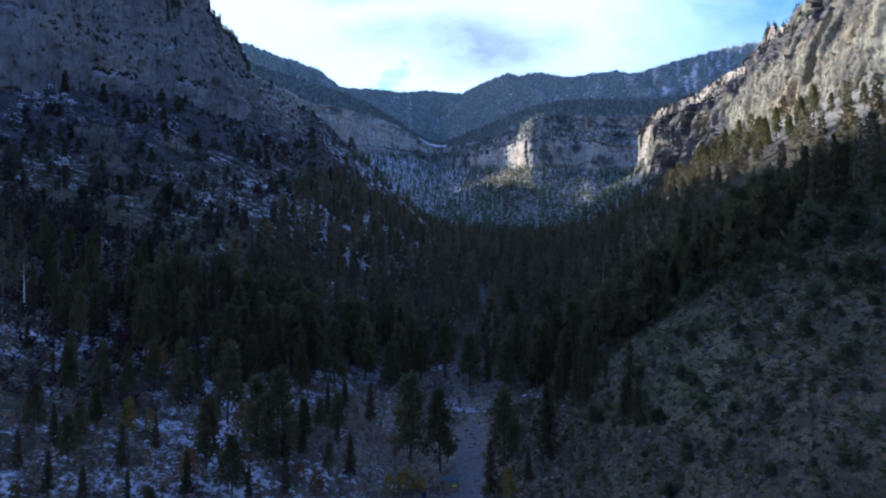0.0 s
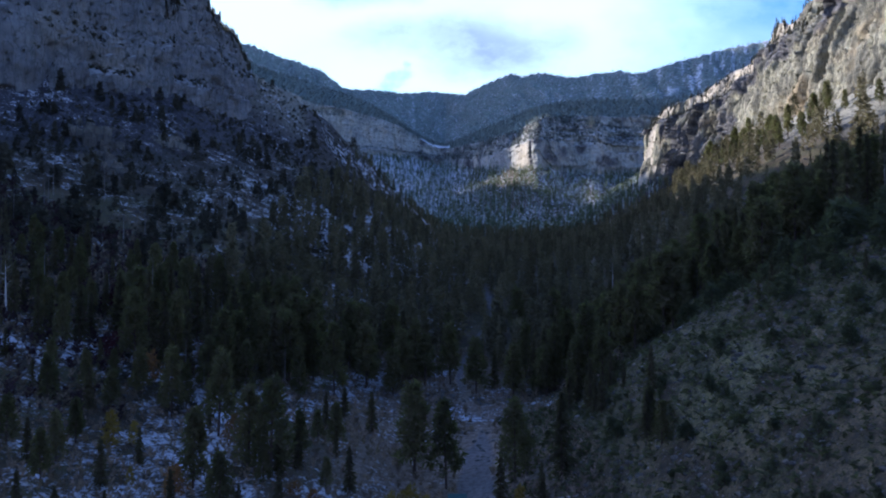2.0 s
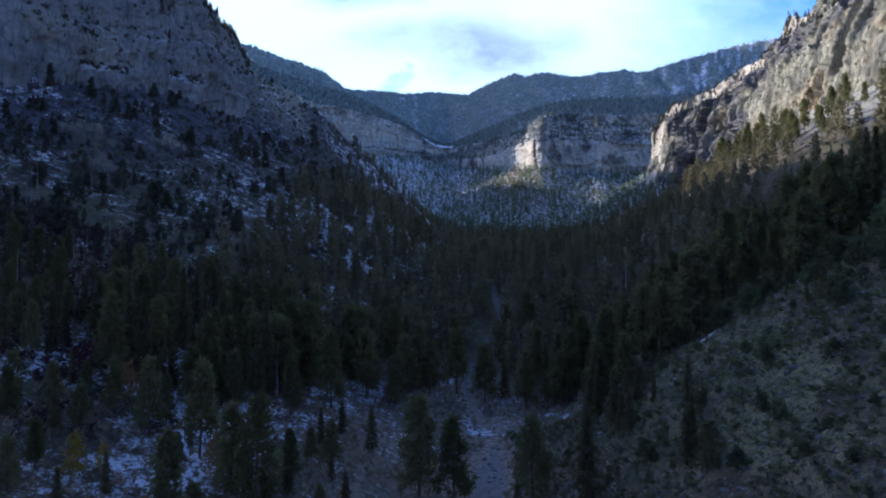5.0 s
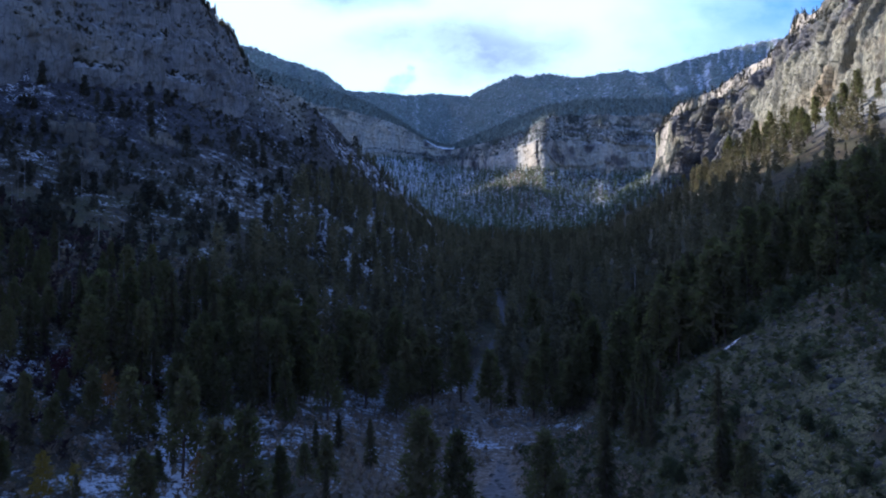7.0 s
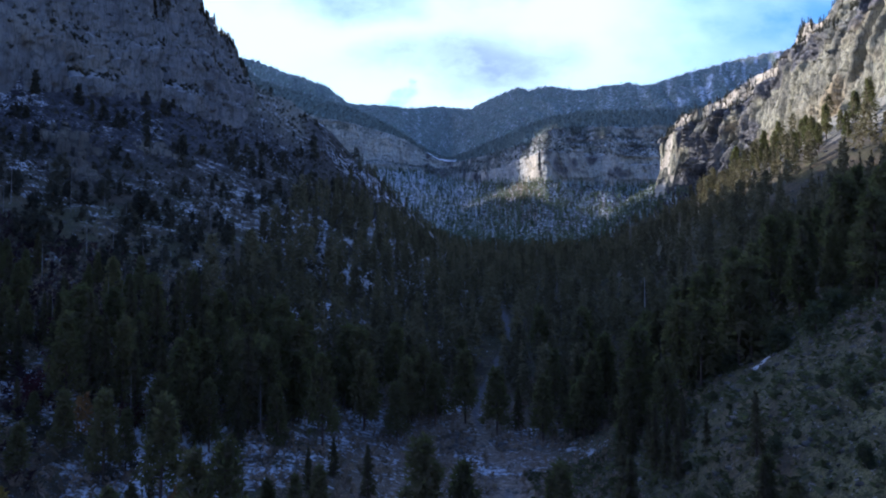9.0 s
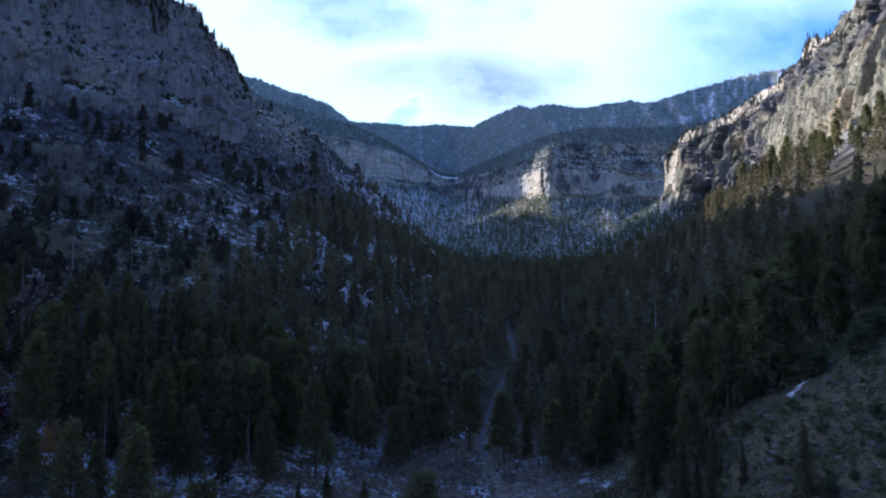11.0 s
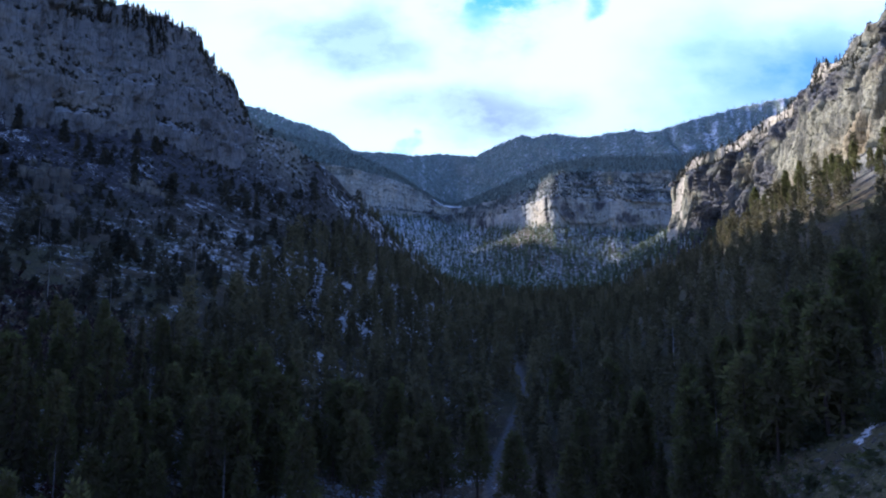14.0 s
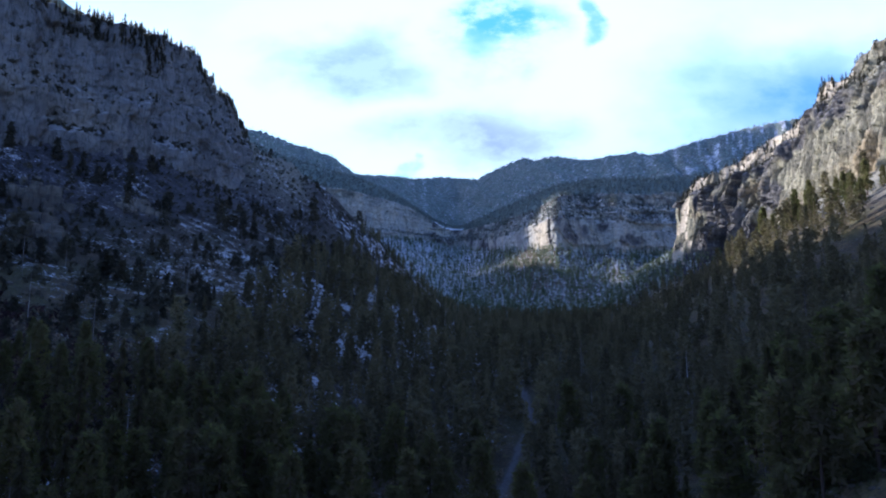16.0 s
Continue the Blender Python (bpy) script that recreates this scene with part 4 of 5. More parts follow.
def tree_kind(name, label, group, rng, models, crown_mat, bark, trunk_r=0.016, category="tree", **shape):
    """Some trees of a kind, one metre high, far below the ground: each an empty with trunk and crown, to be copied and scaled."""
    made = []
    for _ in range(models):
        root = new(name)
        tagged(root, label, category, group)
        tv, tf = trunk_shape(1.0, trunk_r)
        if "clumps" in shape:
            tv, tf = with_limbs(rng, tv, tf, shape["radius"], shape["bare"], trunk_r)
        part("trunk", mesh_of("trunk", tv, tf, bark, 4, True), root)
        if "clumps" in shape:
            wide = shape["radius"] * rng.uniform(0.85, 1.2)
            cv, cf = clump_crown(rng, 1.0, **{**shape, "radius": wide, "bare": shape["bare"] * rng.uniform(0.6, 1.4)})
        else:
            cv, cf = crown_shape(rng, 1.0, **shape)
        part("crown", mesh_of("crown", cv, cf, crown_mat, 3), root)
        made.append(root)
    return made


class Planter:
    """Puts trees of one kind: the first use of each model moves it into place, later uses are copies."""

    def __init__(self, models):
        self.models, self.used, self.n = models, set(), 0

    def put(self, m, k=None):
        k = self.n % len(self.models) if k is None else k
        self.n += 1
        ob = self.models[k]
        if k in self.used:
            return copy_thing(ob, m)
        self.used.add(k)
        FIRST.append((ob, m))
        return ob


FIRST = []
rng = np.random.default_rng(7)
PINES = Planter(tree_kind("pine_tree", "dark green pine with a bare lower trunk on stony ground", "pines of the canyon floor", rng, 10, NEEDLES, BARK,
                          radius=0.185, bare=0.18, clumps=42, per=40, size=0.037, shape=0.6))
FIRS = Planter(tree_kind("fir_tree", "narrow dark fir with branches down to the ground", "firs of the canyon floor", rng, 8, FIR_NEEDLES, BARK,
                         radius=0.19, bare=0.04, count=1000, size=0.046, droop=0.3, shape=0.68))
ASPENS = Planter(tree_kind("aspen_tree", "small aspen with yellow autumn leaves", "autumn trees", rng, 3, YELLOW, PALE_BARK,
                           radius=0.20, bare=0.14, clumps=26, per=16, size=0.062, shape=0.5))
MAPLES = Planter(tree_kind("oak_bush", "low oak bush with rusty orange leaves", "rusty bushes", rng, 3, ORANGE, BARK,
                           radius=0.36, bare=0.10, clumps=22, per=16, size=0.085, shape=0.4))
GOLDEN = Planter(tree_kind("willow_bush", "wide willow bush with golden leaves beside the road", "golden bushes", rng, 3, YELLOW, BARK,
                           radius=0.62, bare=0.12, clumps=24, per=16, size=0.11, shape=0.35))
JUNIPERS = Planter(tree_kind("juniper_bush", "round dark green juniper bush on the open slope", "junipers of the open slope", rng, 6, JUNIPER, BARK, 0.03, "bush",
                             radius=0.52, bare=0.10, clumps=20, per=20, size=0.13, shape=0.4))

CHERRIES = Planter(tree_kind("chokecherry_bush", "dark maroon leafless chokecherry thicket on the snowy slope", "maroon thickets", rng, 3, MAROON, BARK, 0.03, "bush",
                             radius=0.60, bare=0.08, clumps=22, per=18, size=0.10, shape=0.4))

# trees that stand apart on the canyon floor: x, y, height
FLOOR_PINES = ((-6.9, 145.8, 19.2), (-0.5, 142.1, 17.7), (12.5, 137.1, 15), (-31.2, 127.0, 17.3), (-41.6, 118.8, 13.1), (-34.9, 111.9, 10.3), (-35.6, 129.3, 14.8),
               (-15.9, 204, 14), (-7.1, 216.5, 16), (-27.8, 136.6, 10.0), (8.5, 212, 17), (-64.9, 150.8, 11), (-76.4, 137.2, 9), (-71.1, 117.3, 8), (-65.2, 126.9, 8),
               (-60.3, 108.7, 8.0), (19.2, 206.6, 16), (28.3, 213, 13), (-13.8, 212.6, 18), (-44.9, 140.6, 16.9), (-57.4, 148.7, 14.8), (-44.3, 206.6, 20),
               (-29.9, 222, 20), (-77.9, 211.8, 17), (-87.9, 210.8, 17), (-18.2, 231, 21))
SLOPE_PINES = ((32.6, 119.1, 7.3), (32.4, 112.7, 6.8), (27.5, 275, 20), (40.2, 261.8, 21), (46.2, 216.3, 17.7), (45.3, 173.3, 17.0), (53.3, 176.0, 15.4), (61.6, 234, 20),
               (0.4, 249.8, 16), (34.7, 160.9, 12.8), (46.8, 178.8, 14), (54.0, 173.5, 13.5), (64.0, 172.0, 13.5), (73.0, 168.0, 12), (31.8, 175.6, 14.5))
FLOOR_FIRS = ((19.6, 127.5, 14.5), (8.8, 125.6, 10), (-17.3, 160.7, 9.2), (-54.1, 113.8, 7.4), (-26.7, 156.2, 7.2), (-52.9, 124.3, 6.4), (29.5, 139.8, 7.8), (33.6, 149.4, 7.5),
              (35.5, 127.9, 8.1), (31.7, 117.9, 7.9), (-17.9, 130.4, 8.2), (-27.8, 133.6, 7.3), (-29.9, 127.9, 8.2), (-27.0, 116.1, 6.8), (-32.4, 113.0, 5.6), (-49.1, 105.2, 4.9),
              (-53.9, 101.2, 5.5), (-58.6, 100.4, 6), (-65.9, 114.3, 7), (30.4, 167.9, 9.8), (29.6, 150.5, 10.5), (28.0, 166.2, 8.9), (-24.0, 164.9, 6.9), (23.5, 147, 9.5),
              (29.3, 144.0, 7.5), (34.0, 140.5, 4.7), (14.4, 217.4, 12.4), (-65.1, 103.4, 6), (-41.8, 110.2, 6.6), (15.5, 123.1, 6.5))
BUSHES = ((45.9, 124.5, 2.6), (40.1, 113.4, 2.6), (34.5, 108.1, 2.9), (28.6, 128.2, 3.2), (43.2, 88.7, 2.2), (54.0, 100.3, 3.1), (53.2, 88.5, 2.6), (46.4, 89.7, 1.8),
          (50.7, 114.7, 2.4), (42.6, 71.2, 1.6), (46.9, 100.4, 1.6), (34.1, 93.7, 1.7), (30.6, 91.4, 2.4), (37.9, 78.1, 1.8), (39.9, 70.7, 1.2), (37.7, 89.1, 1.3),
          (36.6, 126.0, 2.1), (50.4, 80.6, 1.4), (55.9, 111.5, 2.2), (31.3, 104.9, 1.3), (36.6, 125.5, 2.4), (40.5, 109.7, 2.7), (28.9, 125.4, 2.7), (38.9, 100.3, 1.6),
          (42.4, 102.1, 1.5), (59.7, 101.2, 2.0), (57.7, 93.8, 1.6), (64.3, 108.4, 2.3))

marks = [(49.5, 160.5), (46.5, 157), (44, 151)]   # open ground about a bank of snow
for x, y, h in FLOOR_PINES + SLOPE_PINES:
    PINES.put(at(x, y, h, 0.9 + 0.3 * rng.random(), rng.random() * 360, lean=rng.normal(0, 1.2)))
    marks.append((x, y))
for x, y, h in FLOOR_FIRS:
    FIRS.put(at(x, y, h, 0.85 + 0.3 * rng.random(), rng.random() * 360))
    marks.append((x, y))
for x, y, h in BUSHES:
    JUNIPERS.put(at(x, y, h * 0.95, 0.75 + 0.35 * rng.random(), rng.random() * 360, sink=0.1))
extra = spread(rng, 20, 105, 68, 160, 5.6)
for x, y in extra[(rng.random(len(extra)) < 0.55) & (extra[:, 0] < 0.7 * extra[:, 1])]:
    h = 0.6 + 1.3 * rng.random() ** 2
    JUNIPERS.put(at(x, y, h, 0.7 + 0.6 * rng.random(), rng.random() * 360, sink=0.1))
for x, y, h in ((-59.0, 126.7, 7.4), (-56.9, 130.9, 4.2), (-51.3, 117.7, 2.9), (11.6, 119.6, 6)):
    ASPENS.put(at(x, y, h, 1.15, rng.random() * 360))
    marks += [(x * k, y * k) for k in (0.90, 0.94, 0.97, 1.0)]   # kept clear of other trees
for x, y, h in ((-43.0, 114.7, 5.2), (-40.5, 136.6, 6.0), (-22.1, 118.6, 4.6), (-25.9, 122.0, 3.1), (-66, 158, 7)):
    MAPLES.put(at(x, y, h, 0.9, rng.random() * 360))
    marks += [(x * k, y * k) for k in (0.90, 0.94, 0.97, 1.0)]
for x, y, h in ((-83.9, 183.4, 5.5), (-76.8, 161.8, 5), (-61.9, 166.8, 4.5), (-64.1, 193.5, 5), (-70.9, 196.1, 4.5), (-91, 190, 5), (-80, 172, 4), (-57, 178, 3.8), (-96, 205, 5)):
    CHERRIES.put(at(x, y, h, 0.9, rng.random() * 360, sink=0.1))
for x, y, h in ((-7.0, 129.8, 4.3), (-10.1, 128.4, 3.4), (-4.3, 131.8, 2.5)):
    GOLDEN.put(at(x, y, h, 0.9, rng.random() * 360))

# the forest: the nearest trees singly, the rest as stuff
p = spread(rng, -200, 330, 92, 720, 6.1)
p = p[rng.random(len(p)) < forest_density(p[:, 0], p[:, 1])]
p = p[np.abs(p[:, 0]) < 0.74 * p[:, 1] + 20]
slope_side = (p[:, 0] < -84) & (p[:, 1] > 236) & (wall_side(LEFT_WALL, p[:, 0], p[:, 1])[0] < 0)
p = p[~slope_side]
gap = np.min(np.hypot(p[:, None, 0] - np.array(marks)[None, :, 0], p[:, None, 1] - np.array(marks)[None, :, 1]), axis=1)
p = p[gap > 3.4]
tall = 11 + 10 * rng.random(len(p)) ** 1.2
tall = tall * np.interp(p[:, 1], (300, 420, 560, 720), (1.0, 0.85, 0.62, 0.55))
tall = np.where(p[:, 0] < -85, tall * 0.62, np.where((p[:, 0] > 165) & (p[:, 1] > 330) & (p[:, 1] < 540), tall * 1.4, tall))
tall = np.where((p[:, 0] < -18) & (p[:, 1] < 158), tall * 0.5, tall)
crest = (wall_side(LEFT_WALL, p[:, 0], p[:, 1])[0] > 0) | (wall_side(RIGHT_WALL, p[:, 0], p[:, 1])[0] > 0)
tall = np.where(crest, 5 + 4 * rng.random(len(p)), tall)
single = (p[:, 1] < 226 + 0.12 * np.abs(p[:, 0])) & (np.abs(p[:, 0]) < 0.62 * p[:, 1])
for i, (x, y) in enumerate(p[single]):
    kind = PINES if rng.random() < 0.58 else FIRS
    h = tall[single][i]
    kind.put(at(x, y, h, (0.8 + 0.4 * rng.random()) * (1.0 if kind is PINES else 0.85), rng.random() * 360, lean=rng.normal(0, 1.0)))
q = spread(rng, 24, 120, 120, 196, 6.5)
ahead_of = np.interp(q[:, 0], (18, 30, 60, 100), (226, 186, 161, 134)) - q[:, 1]
for x, y in q[(ahead_of > -4) & (ahead_of < 30) & (rng.random(len(q)) < 0.42 - 0.011 * ahead_of)]:
    (FIRS if rng.random() < 0.6 else JUNIPERS).put(at(x, y, 2.2 + 5.5 * rng.random() ** 1.5, 0.9 + 0.4 * rng.random(), rng.random() * 360, sink=0.1))
q = spread(rng, 54, 125, 88, 165, 4.6)
q = q[(rng.random(len(q)) < 0.55 * smooth(q[:, 0] + 0.25 * q[:, 1], 84, 96) * (1 + 0.9 * vnoise(q[:, 0] / 11, q[:, 1] / 11, seed=57))) & (q[:, 0] < 0.70 * q[:, 1] + 4)]
for x, y in q:
    (FIRS if rng.random() < 0.3 else JUNIPERS).put(at(x, y, 1.4 + 3.6 * rng.random() ** 1.6, 0.85 + 0.4 * rng.random(), rng.random() * 360, sink=0.1))
# tall pines on the scree under the east cliff
q = spread(rng, 150, 262, 380, 660, 10.5)
dr = wall_side(RIGHT_WALL, q[:, 0], q[:, 1])[0]
for x, y in q[(dr < -13) & (dr > -62) & (rng.random(len(q)) < (0.10 + 0.46 * smooth(-dr, 14, 48)) * (1 - 0.92 * smooth(q[:, 1], 500, 560)) * (1 + 0.9 * vnoise(q[:, 0] / 22, q[:, 1] / 30, seed=47)))]:
    PINES.put(at(x, y, 11 + 11 * rng.random(), 0.8 + 0.25 * rng.random(), rng.random() * 360))
MID = [clump_crown(rng, 1.0, r, b, 24, 11, 0.056, q) for r, b, q in ((0.14, 0.22, 0.55), (0.16, 0.25, 0.5), (0.125, 0.18, 0.6), (0.17, 0.2, 0.45), (0.15, 0.3, 0.5))]
MID += [crown_shape(rng, 1.0, r, 0.05, 215, 0.056, 0.25, 0.8) for r in (0.13, 0.15, 0.12, 0.16, 0.14)]
FAR = [crown_shape(rng, 1.0, r, 0.04, 18, 0.22, 0.25, q) for r, q in ((0.14, 0.8), (0.17, 0.7), (0.2, 0.7), (0.23, 0.6), (0.26, 0.6), (0.18, 0.5), (0.15, 0.9), (0.21, 0.8))]
RIM = [crown_shape(rng, 1.0, 0.16, 0.08, 52, 0.13, 0.25, 0.7) for _ in range(6)]
TINY = [crown_shape(rng, 1.0, 0.24, 0.0, 8, 0.42) for _ in range(6)]
scatter_forest("forest", p[~single], tall[~single], MID, "dense dark green pine and fir forest on the canyon slopes")
# broad dark pines scattered over the west talus
WIDE = [clump_crown(rng, 1.0, r, 0.05, 20, 14, 0.115, q) for r, q in ((0.24, 0.5), (0.28, 0.45), (0.32, 0.4), (0.21, 0.6), (0.26, 0.5), (0.36, 0.4))]
p = spread(rng, -215, -80, 236, 640, 6.8)
dl = wall_side(LEFT_WALL, p[:, 0], p[:, 1])[0]
crowd = smooth(vnoise(p[:, 0] / 19, p[:, 1] / 24, seed=45) + 0.35 * vnoise(p[:, 0] / 7, p[:, 1] / 7, seed=46), -0.25, 0.55)
p = p[(dl < -4) & (rng.random(len(p)) < (0.10 + 0.46 * crowd + 0.16 * (1 - smooth(p[:, 1], 300, 350))) * (1 - 0.5 * smooth(dl, -60, -10)) * (1 - 0.85 * smooth(p[:, 1], 470, 540) * smooth(-p[:, 0], 100, 120)))]
scatter_forest("slope_forest", p, 3.6 + 7.5 * rng.random(len(p)) ** 1.8, WIDE, "broad dark pines scattered over the talus slope", 6, SLOPE_NEEDLES)
p = spread(rng, -420, 430, 690, 1530, 6.0)
yc = headwall_y(p[:, 0] / p[:, 1])
p = p[(p[:, 1] < yc - 2) & (rng.random(len(p)) < (0.78 + 0.22 * smooth(p[:, 0] / p[:, 1] - (p[:, 1] - 1000) / 6000, -0.04, 0.04)) * (1 + 0.8 * vnoise(p[:, 0] / 20, p[:, 1] / 34, seed=37))) & (np.abs(p[:, 0] / p[:, 1]) < 0.36)]
dusted = rng.random(len(p)) < 0.52 - 0.20 * smooth(p[:, 0] / p[:, 1] - (p[:, 1] - 1000) / 6000, -0.05, 0.05)
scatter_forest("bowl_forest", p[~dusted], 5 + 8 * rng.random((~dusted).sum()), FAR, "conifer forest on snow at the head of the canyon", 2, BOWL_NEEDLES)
scatter_forest("dusted_forest", p[dusted], 4 + 7 * rng.random(dusted.sum()), FAR, "snow-dusted conifers at the head of the canyon", 4, DUSTED)
p = spread(rng, -1000, 1100, 1060, 2700, 6.4)
a = p[:, 0] / p[:, 1]
yc = headwall_y(a)
p = p[(p[:, 1] > yc + 38) & (p[:, 1] < ridge_y(a) + 25) & (rng.random(len(p)) < np.where(p[:, 1] < yc + 280, 0.97, 0.62)) & (a > -0.36) & (a < 0.5)
      & (snow_amount(p[:, 0], p[:, 1], 0) < 0.56 + 0.25 * rng.random(len(p)))]
near = p[:, 1] < headwall_y(p[:, 0] / p[:, 1]) + 270
scatter_forest("shoulder_forest", p[near], 4 + 4.5 * rng.random(near.sum()), TINY, "dark conifer forest above the headwall cliffs", 5, HAZED_SHOULDER)
scatter_forest("mountain_forest", p[~near], 3.0 + 3.0 * rng.random((~near).sum()) ** 1.5, TINY, "conifer forest on the far mountain slopes, its colour paled for haze", 3, HAZED_NEEDLES)


def scatter_bits(name, xyz, sizes, shapes, mat, label, category, seed):
    """Many small low things joined into one mesh of stuff, at given places."""
    rng = np.random.default_rng(seed)
    vs, fs, tone, start = [], [], [], 0
    pick = rng.integers(0, len(shapes), len(xyz))
    for k, (sv, sf) in enumerate(shapes):
        idx = np.flatnonzero(pick == k)
        turn, h = rng.random(len(idx)) * 2 * np.pi, sizes[idx]
        c, sn = np.cos(turn)[:, None], np.sin(turn)[:, None]
        px = (sv[None, :, 0] * c - sv[None, :, 1] * sn) * h[:, None] + xyz[idx, 0][:, None]
        py = (sv[None, :, 0] * sn + sv[None, :, 1] * c) * h[:, None] + xyz[idx, 1][:, None]
        pz = sv[None, :, 2] * h[:, None] + xyz[idx, 2][:, None]
        vs.append(np.stack([px, py, pz], -1).reshape(-1, 3))
        fs.append((sf[None] + np.arange(len(idx))[:, None, None] * len(sv)).reshape(-1, 3) + start)
        tone.append(np.repeat(rng.random(len(idx)), len(sv)))
        start += len(idx) * len(sv)
    me = mesh_of(name, np.concatenate(vs), np.concatenate(fs), mat, 3, False, {"tone": np.concatenate(tone), "snow": np.zeros(start)})
    return tagged(new(name, me), label, category, kind="stuff")


def on_land(p, sink=0.05):
    return np.column_stack([p, land(p[:, 0], p[:, 1]) - sink])


def stone_shape(rng):
    """A blunt stone about one unit across."""
    bm = bmesh.new()
    bmesh.ops.create_icosphere(bm, subdivisions=1, radius=0.5)
    v = np.array([q.co[:] for q in bm.verts])
    f = np.array([[q.index for q in t.verts] for t in bm.faces])
    bm.free()
    v = v * (0.75 + 0.5 * rng.random((len(v), 1))) * (0.7 + 0.6 * rng.random(3)) * (1, 1, 0.7)
    return v, f


BUSHY = [crown_shape(rng, 1.0, 0.75, 0.0, 14, 0.5, -0.2, 0.4) for _ in range(8)]
LOW = [crown_shape(rng, 0.8, 0.75, 0.0, 9, 0.55, -0.2, 0.4) for _ in range(8)]
TWIGGY = [crown_shape(rng, 1.0, 0.55, 0.0, 12, 0.42, -0.6, 0.35) for _ in range(8)]
STONES = [stone_shape(rng) for _ in range(8)]
p = spread(rng, 4, 125, 30, 185, 0.74)
keep = (rng.random(len(p)) < 0.9 * (1 + 0.6 * vnoise(p[:, 0] / 9, p[:, 1] / 9, seed=33))) & (p[:, 0] > track_x(p[:, 1]) + 5) & (p[:, 0] < 0.72 * p[:, 1] + 8) & (rng.random(len(p)) < smooth(p[:, 1] + 9 * vnoise(p[:, 0] / 8, p[:, 1] / 8, seed=59), 36, 62))
p = p[keep & (np.hypot((p[:, 0] - 49.3) / 4.5, (p[:, 1] - 157) / 10) > 1)]
scatter_bits("sagebrush", on_land(p), 0.28 + 1.35 * rng.random(len(p)) ** 3.5, LOW, SAGE, "low grey-green sagebrush and dry grass tufts", "shrubs", 5)
p = spread(rng, -120, 44, 88, 262, 1.35)
keep = ((p[:, 0] < 26) | (p[:, 1] > 172)) & (rng.random(len(p)) < 0.66 * (1 + 0.8 * vnoise(p[:, 0] / 12, p[:, 1] / 12, seed=34))) & (np.abs(p[:, 0] - track_x(p[:, 1])) > np.interp(p[:, 1], (172, 178), (3.4, 1.5))) & (-p[:, 0] < 0.72 * p[:, 1] + 8)
p = p[keep]
scatter_bits("bare_brush", on_land(p), 0.5 + 1.3 * rng.random(len(p)) ** 2, TWIGGY, BRUSH, "leafless brown brush among snow patches", "shrubs", 6)
p = spread(rng, -215, -50, 150, 680, 2.8)
p = p[(rng.random(len(p)) < 0.42 * (1 + 0.8 * vnoise(p[:, 0] / 18, p[:, 1] / 18, seed=36))) & (wall_side(LEFT_WALL, p[:, 0], p[:, 1])[0] < -1)]
scatter_bits("slope_shrubs", on_land(p), 0.9 + 1.9 * rng.random(len(p)) ** 2, BUSHY, SLOPE_NEEDLES, "dark mountain mahogany and juniper scrub on talus", "shrubs", 9)
p = spread(rng, -165, -60, 128, 262, 1.9)
p = p[(rng.random(len(p)) < 0.74 * (1 + 0.9 * vnoise(p[:, 0] / 15, p[:, 1] / 15, seed=48)) * smooth(-p[:, 0] - 0.1 * (p[:, 1] - 128), 60, 78)) & (wall_side(LEFT_WALL, p[:, 0], p[:, 1])[0] < -1)]
scatter_bits("thicket", on_land(p), 0.8 + 2.0 * rng.random(len(p)) ** 2, TWIGGY, THICKET, "dense dark leafless scrub on the lower slope", "shrubs", 14)
p = np.concatenate([spread(rng, -190, -60, 215, 560, 3.4), spread(rng, 140, 262, 330, 760, 4.2), spread(rng, 6, 120, 55, 180, 0.95), spread(rng, -8, 26, 176, 212, 1.7)])
keep = (rng.random(len(p)) < 0.5) & (wall_side(LEFT_WALL, p[:, 0], p[:, 1])[0] < -2) & (wall_side(RIGHT_WALL, p[:, 0], p[:, 1])[0] < -2)
p = p[keep]
scatter_bits("talus", on_land(p, 0.1), (0.35 + 2.2 * rng.random(len(p)) ** 4) * np.where(p[:, 1] > 200, 1.3, 0.6), STONES, ROCK, "grey limestone blocks and stones on the slopes", "rocks", 7)
spots = []
for name, q in LEDGES:
    n = {"cliff_west": 2600, "cliff_east": 2900, "cliff_north": 3600}[name]
    if len(q):
        spots.append(q[rng.integers(0, len(q), n)] + rng.normal(0, 0.4, (n, 3)))
rim, far_rim = [], []
for name, q in CRESTS:
    q = q[(q[:, 1] > 330) & (q[:, 1] < 1500)]
    n = {"cliff_west": 950, "cliff_east": 560, "cliff_north": 1300}[name]
    top = q[rng.integers(0, len(q), 4 * n)]
    crowd = (0.5 + 0.5 * vnoise(top[:, 0] / 22, top[:, 1] / 22, top[:, 2] / 22, 61)) ** 2
    (far_rim if name == "cliff_north" else rim).append(top[np.argsort(crowd - rng.random(len(top)))[-n:]] - (0, 0, 0.6))
for q, n in zip(SHELVES, (40, 420, 1900)):
    (far_rim if n > 1000 else rim).append(q[rng.integers(0, len(q), n)] - (0, 0, 0.6))
rim.append(WOODED[0][rng.integers(0, len(WOODED[0]), 900)] - (0, 0, 0.6))
rim, far_rim = np.concatenate(rim), np.concatenate(far_rim)
scatter_bits("rim_pines", rim, 3.5 + 4.5 * rng.random(len(rim)), RIM, SLOPE_NEEDLES, "small dark pines along the cliff rims", "trees", 12)
scatter_bits("headwall_pines", far_rim, 3.5 + 4.5 * rng.random(len(far_rim)), FAR, HAZED_SHOULDER, "small dark conifers on the ledges of the headwall", "trees", 13)
spots = np.concatenate(spots)
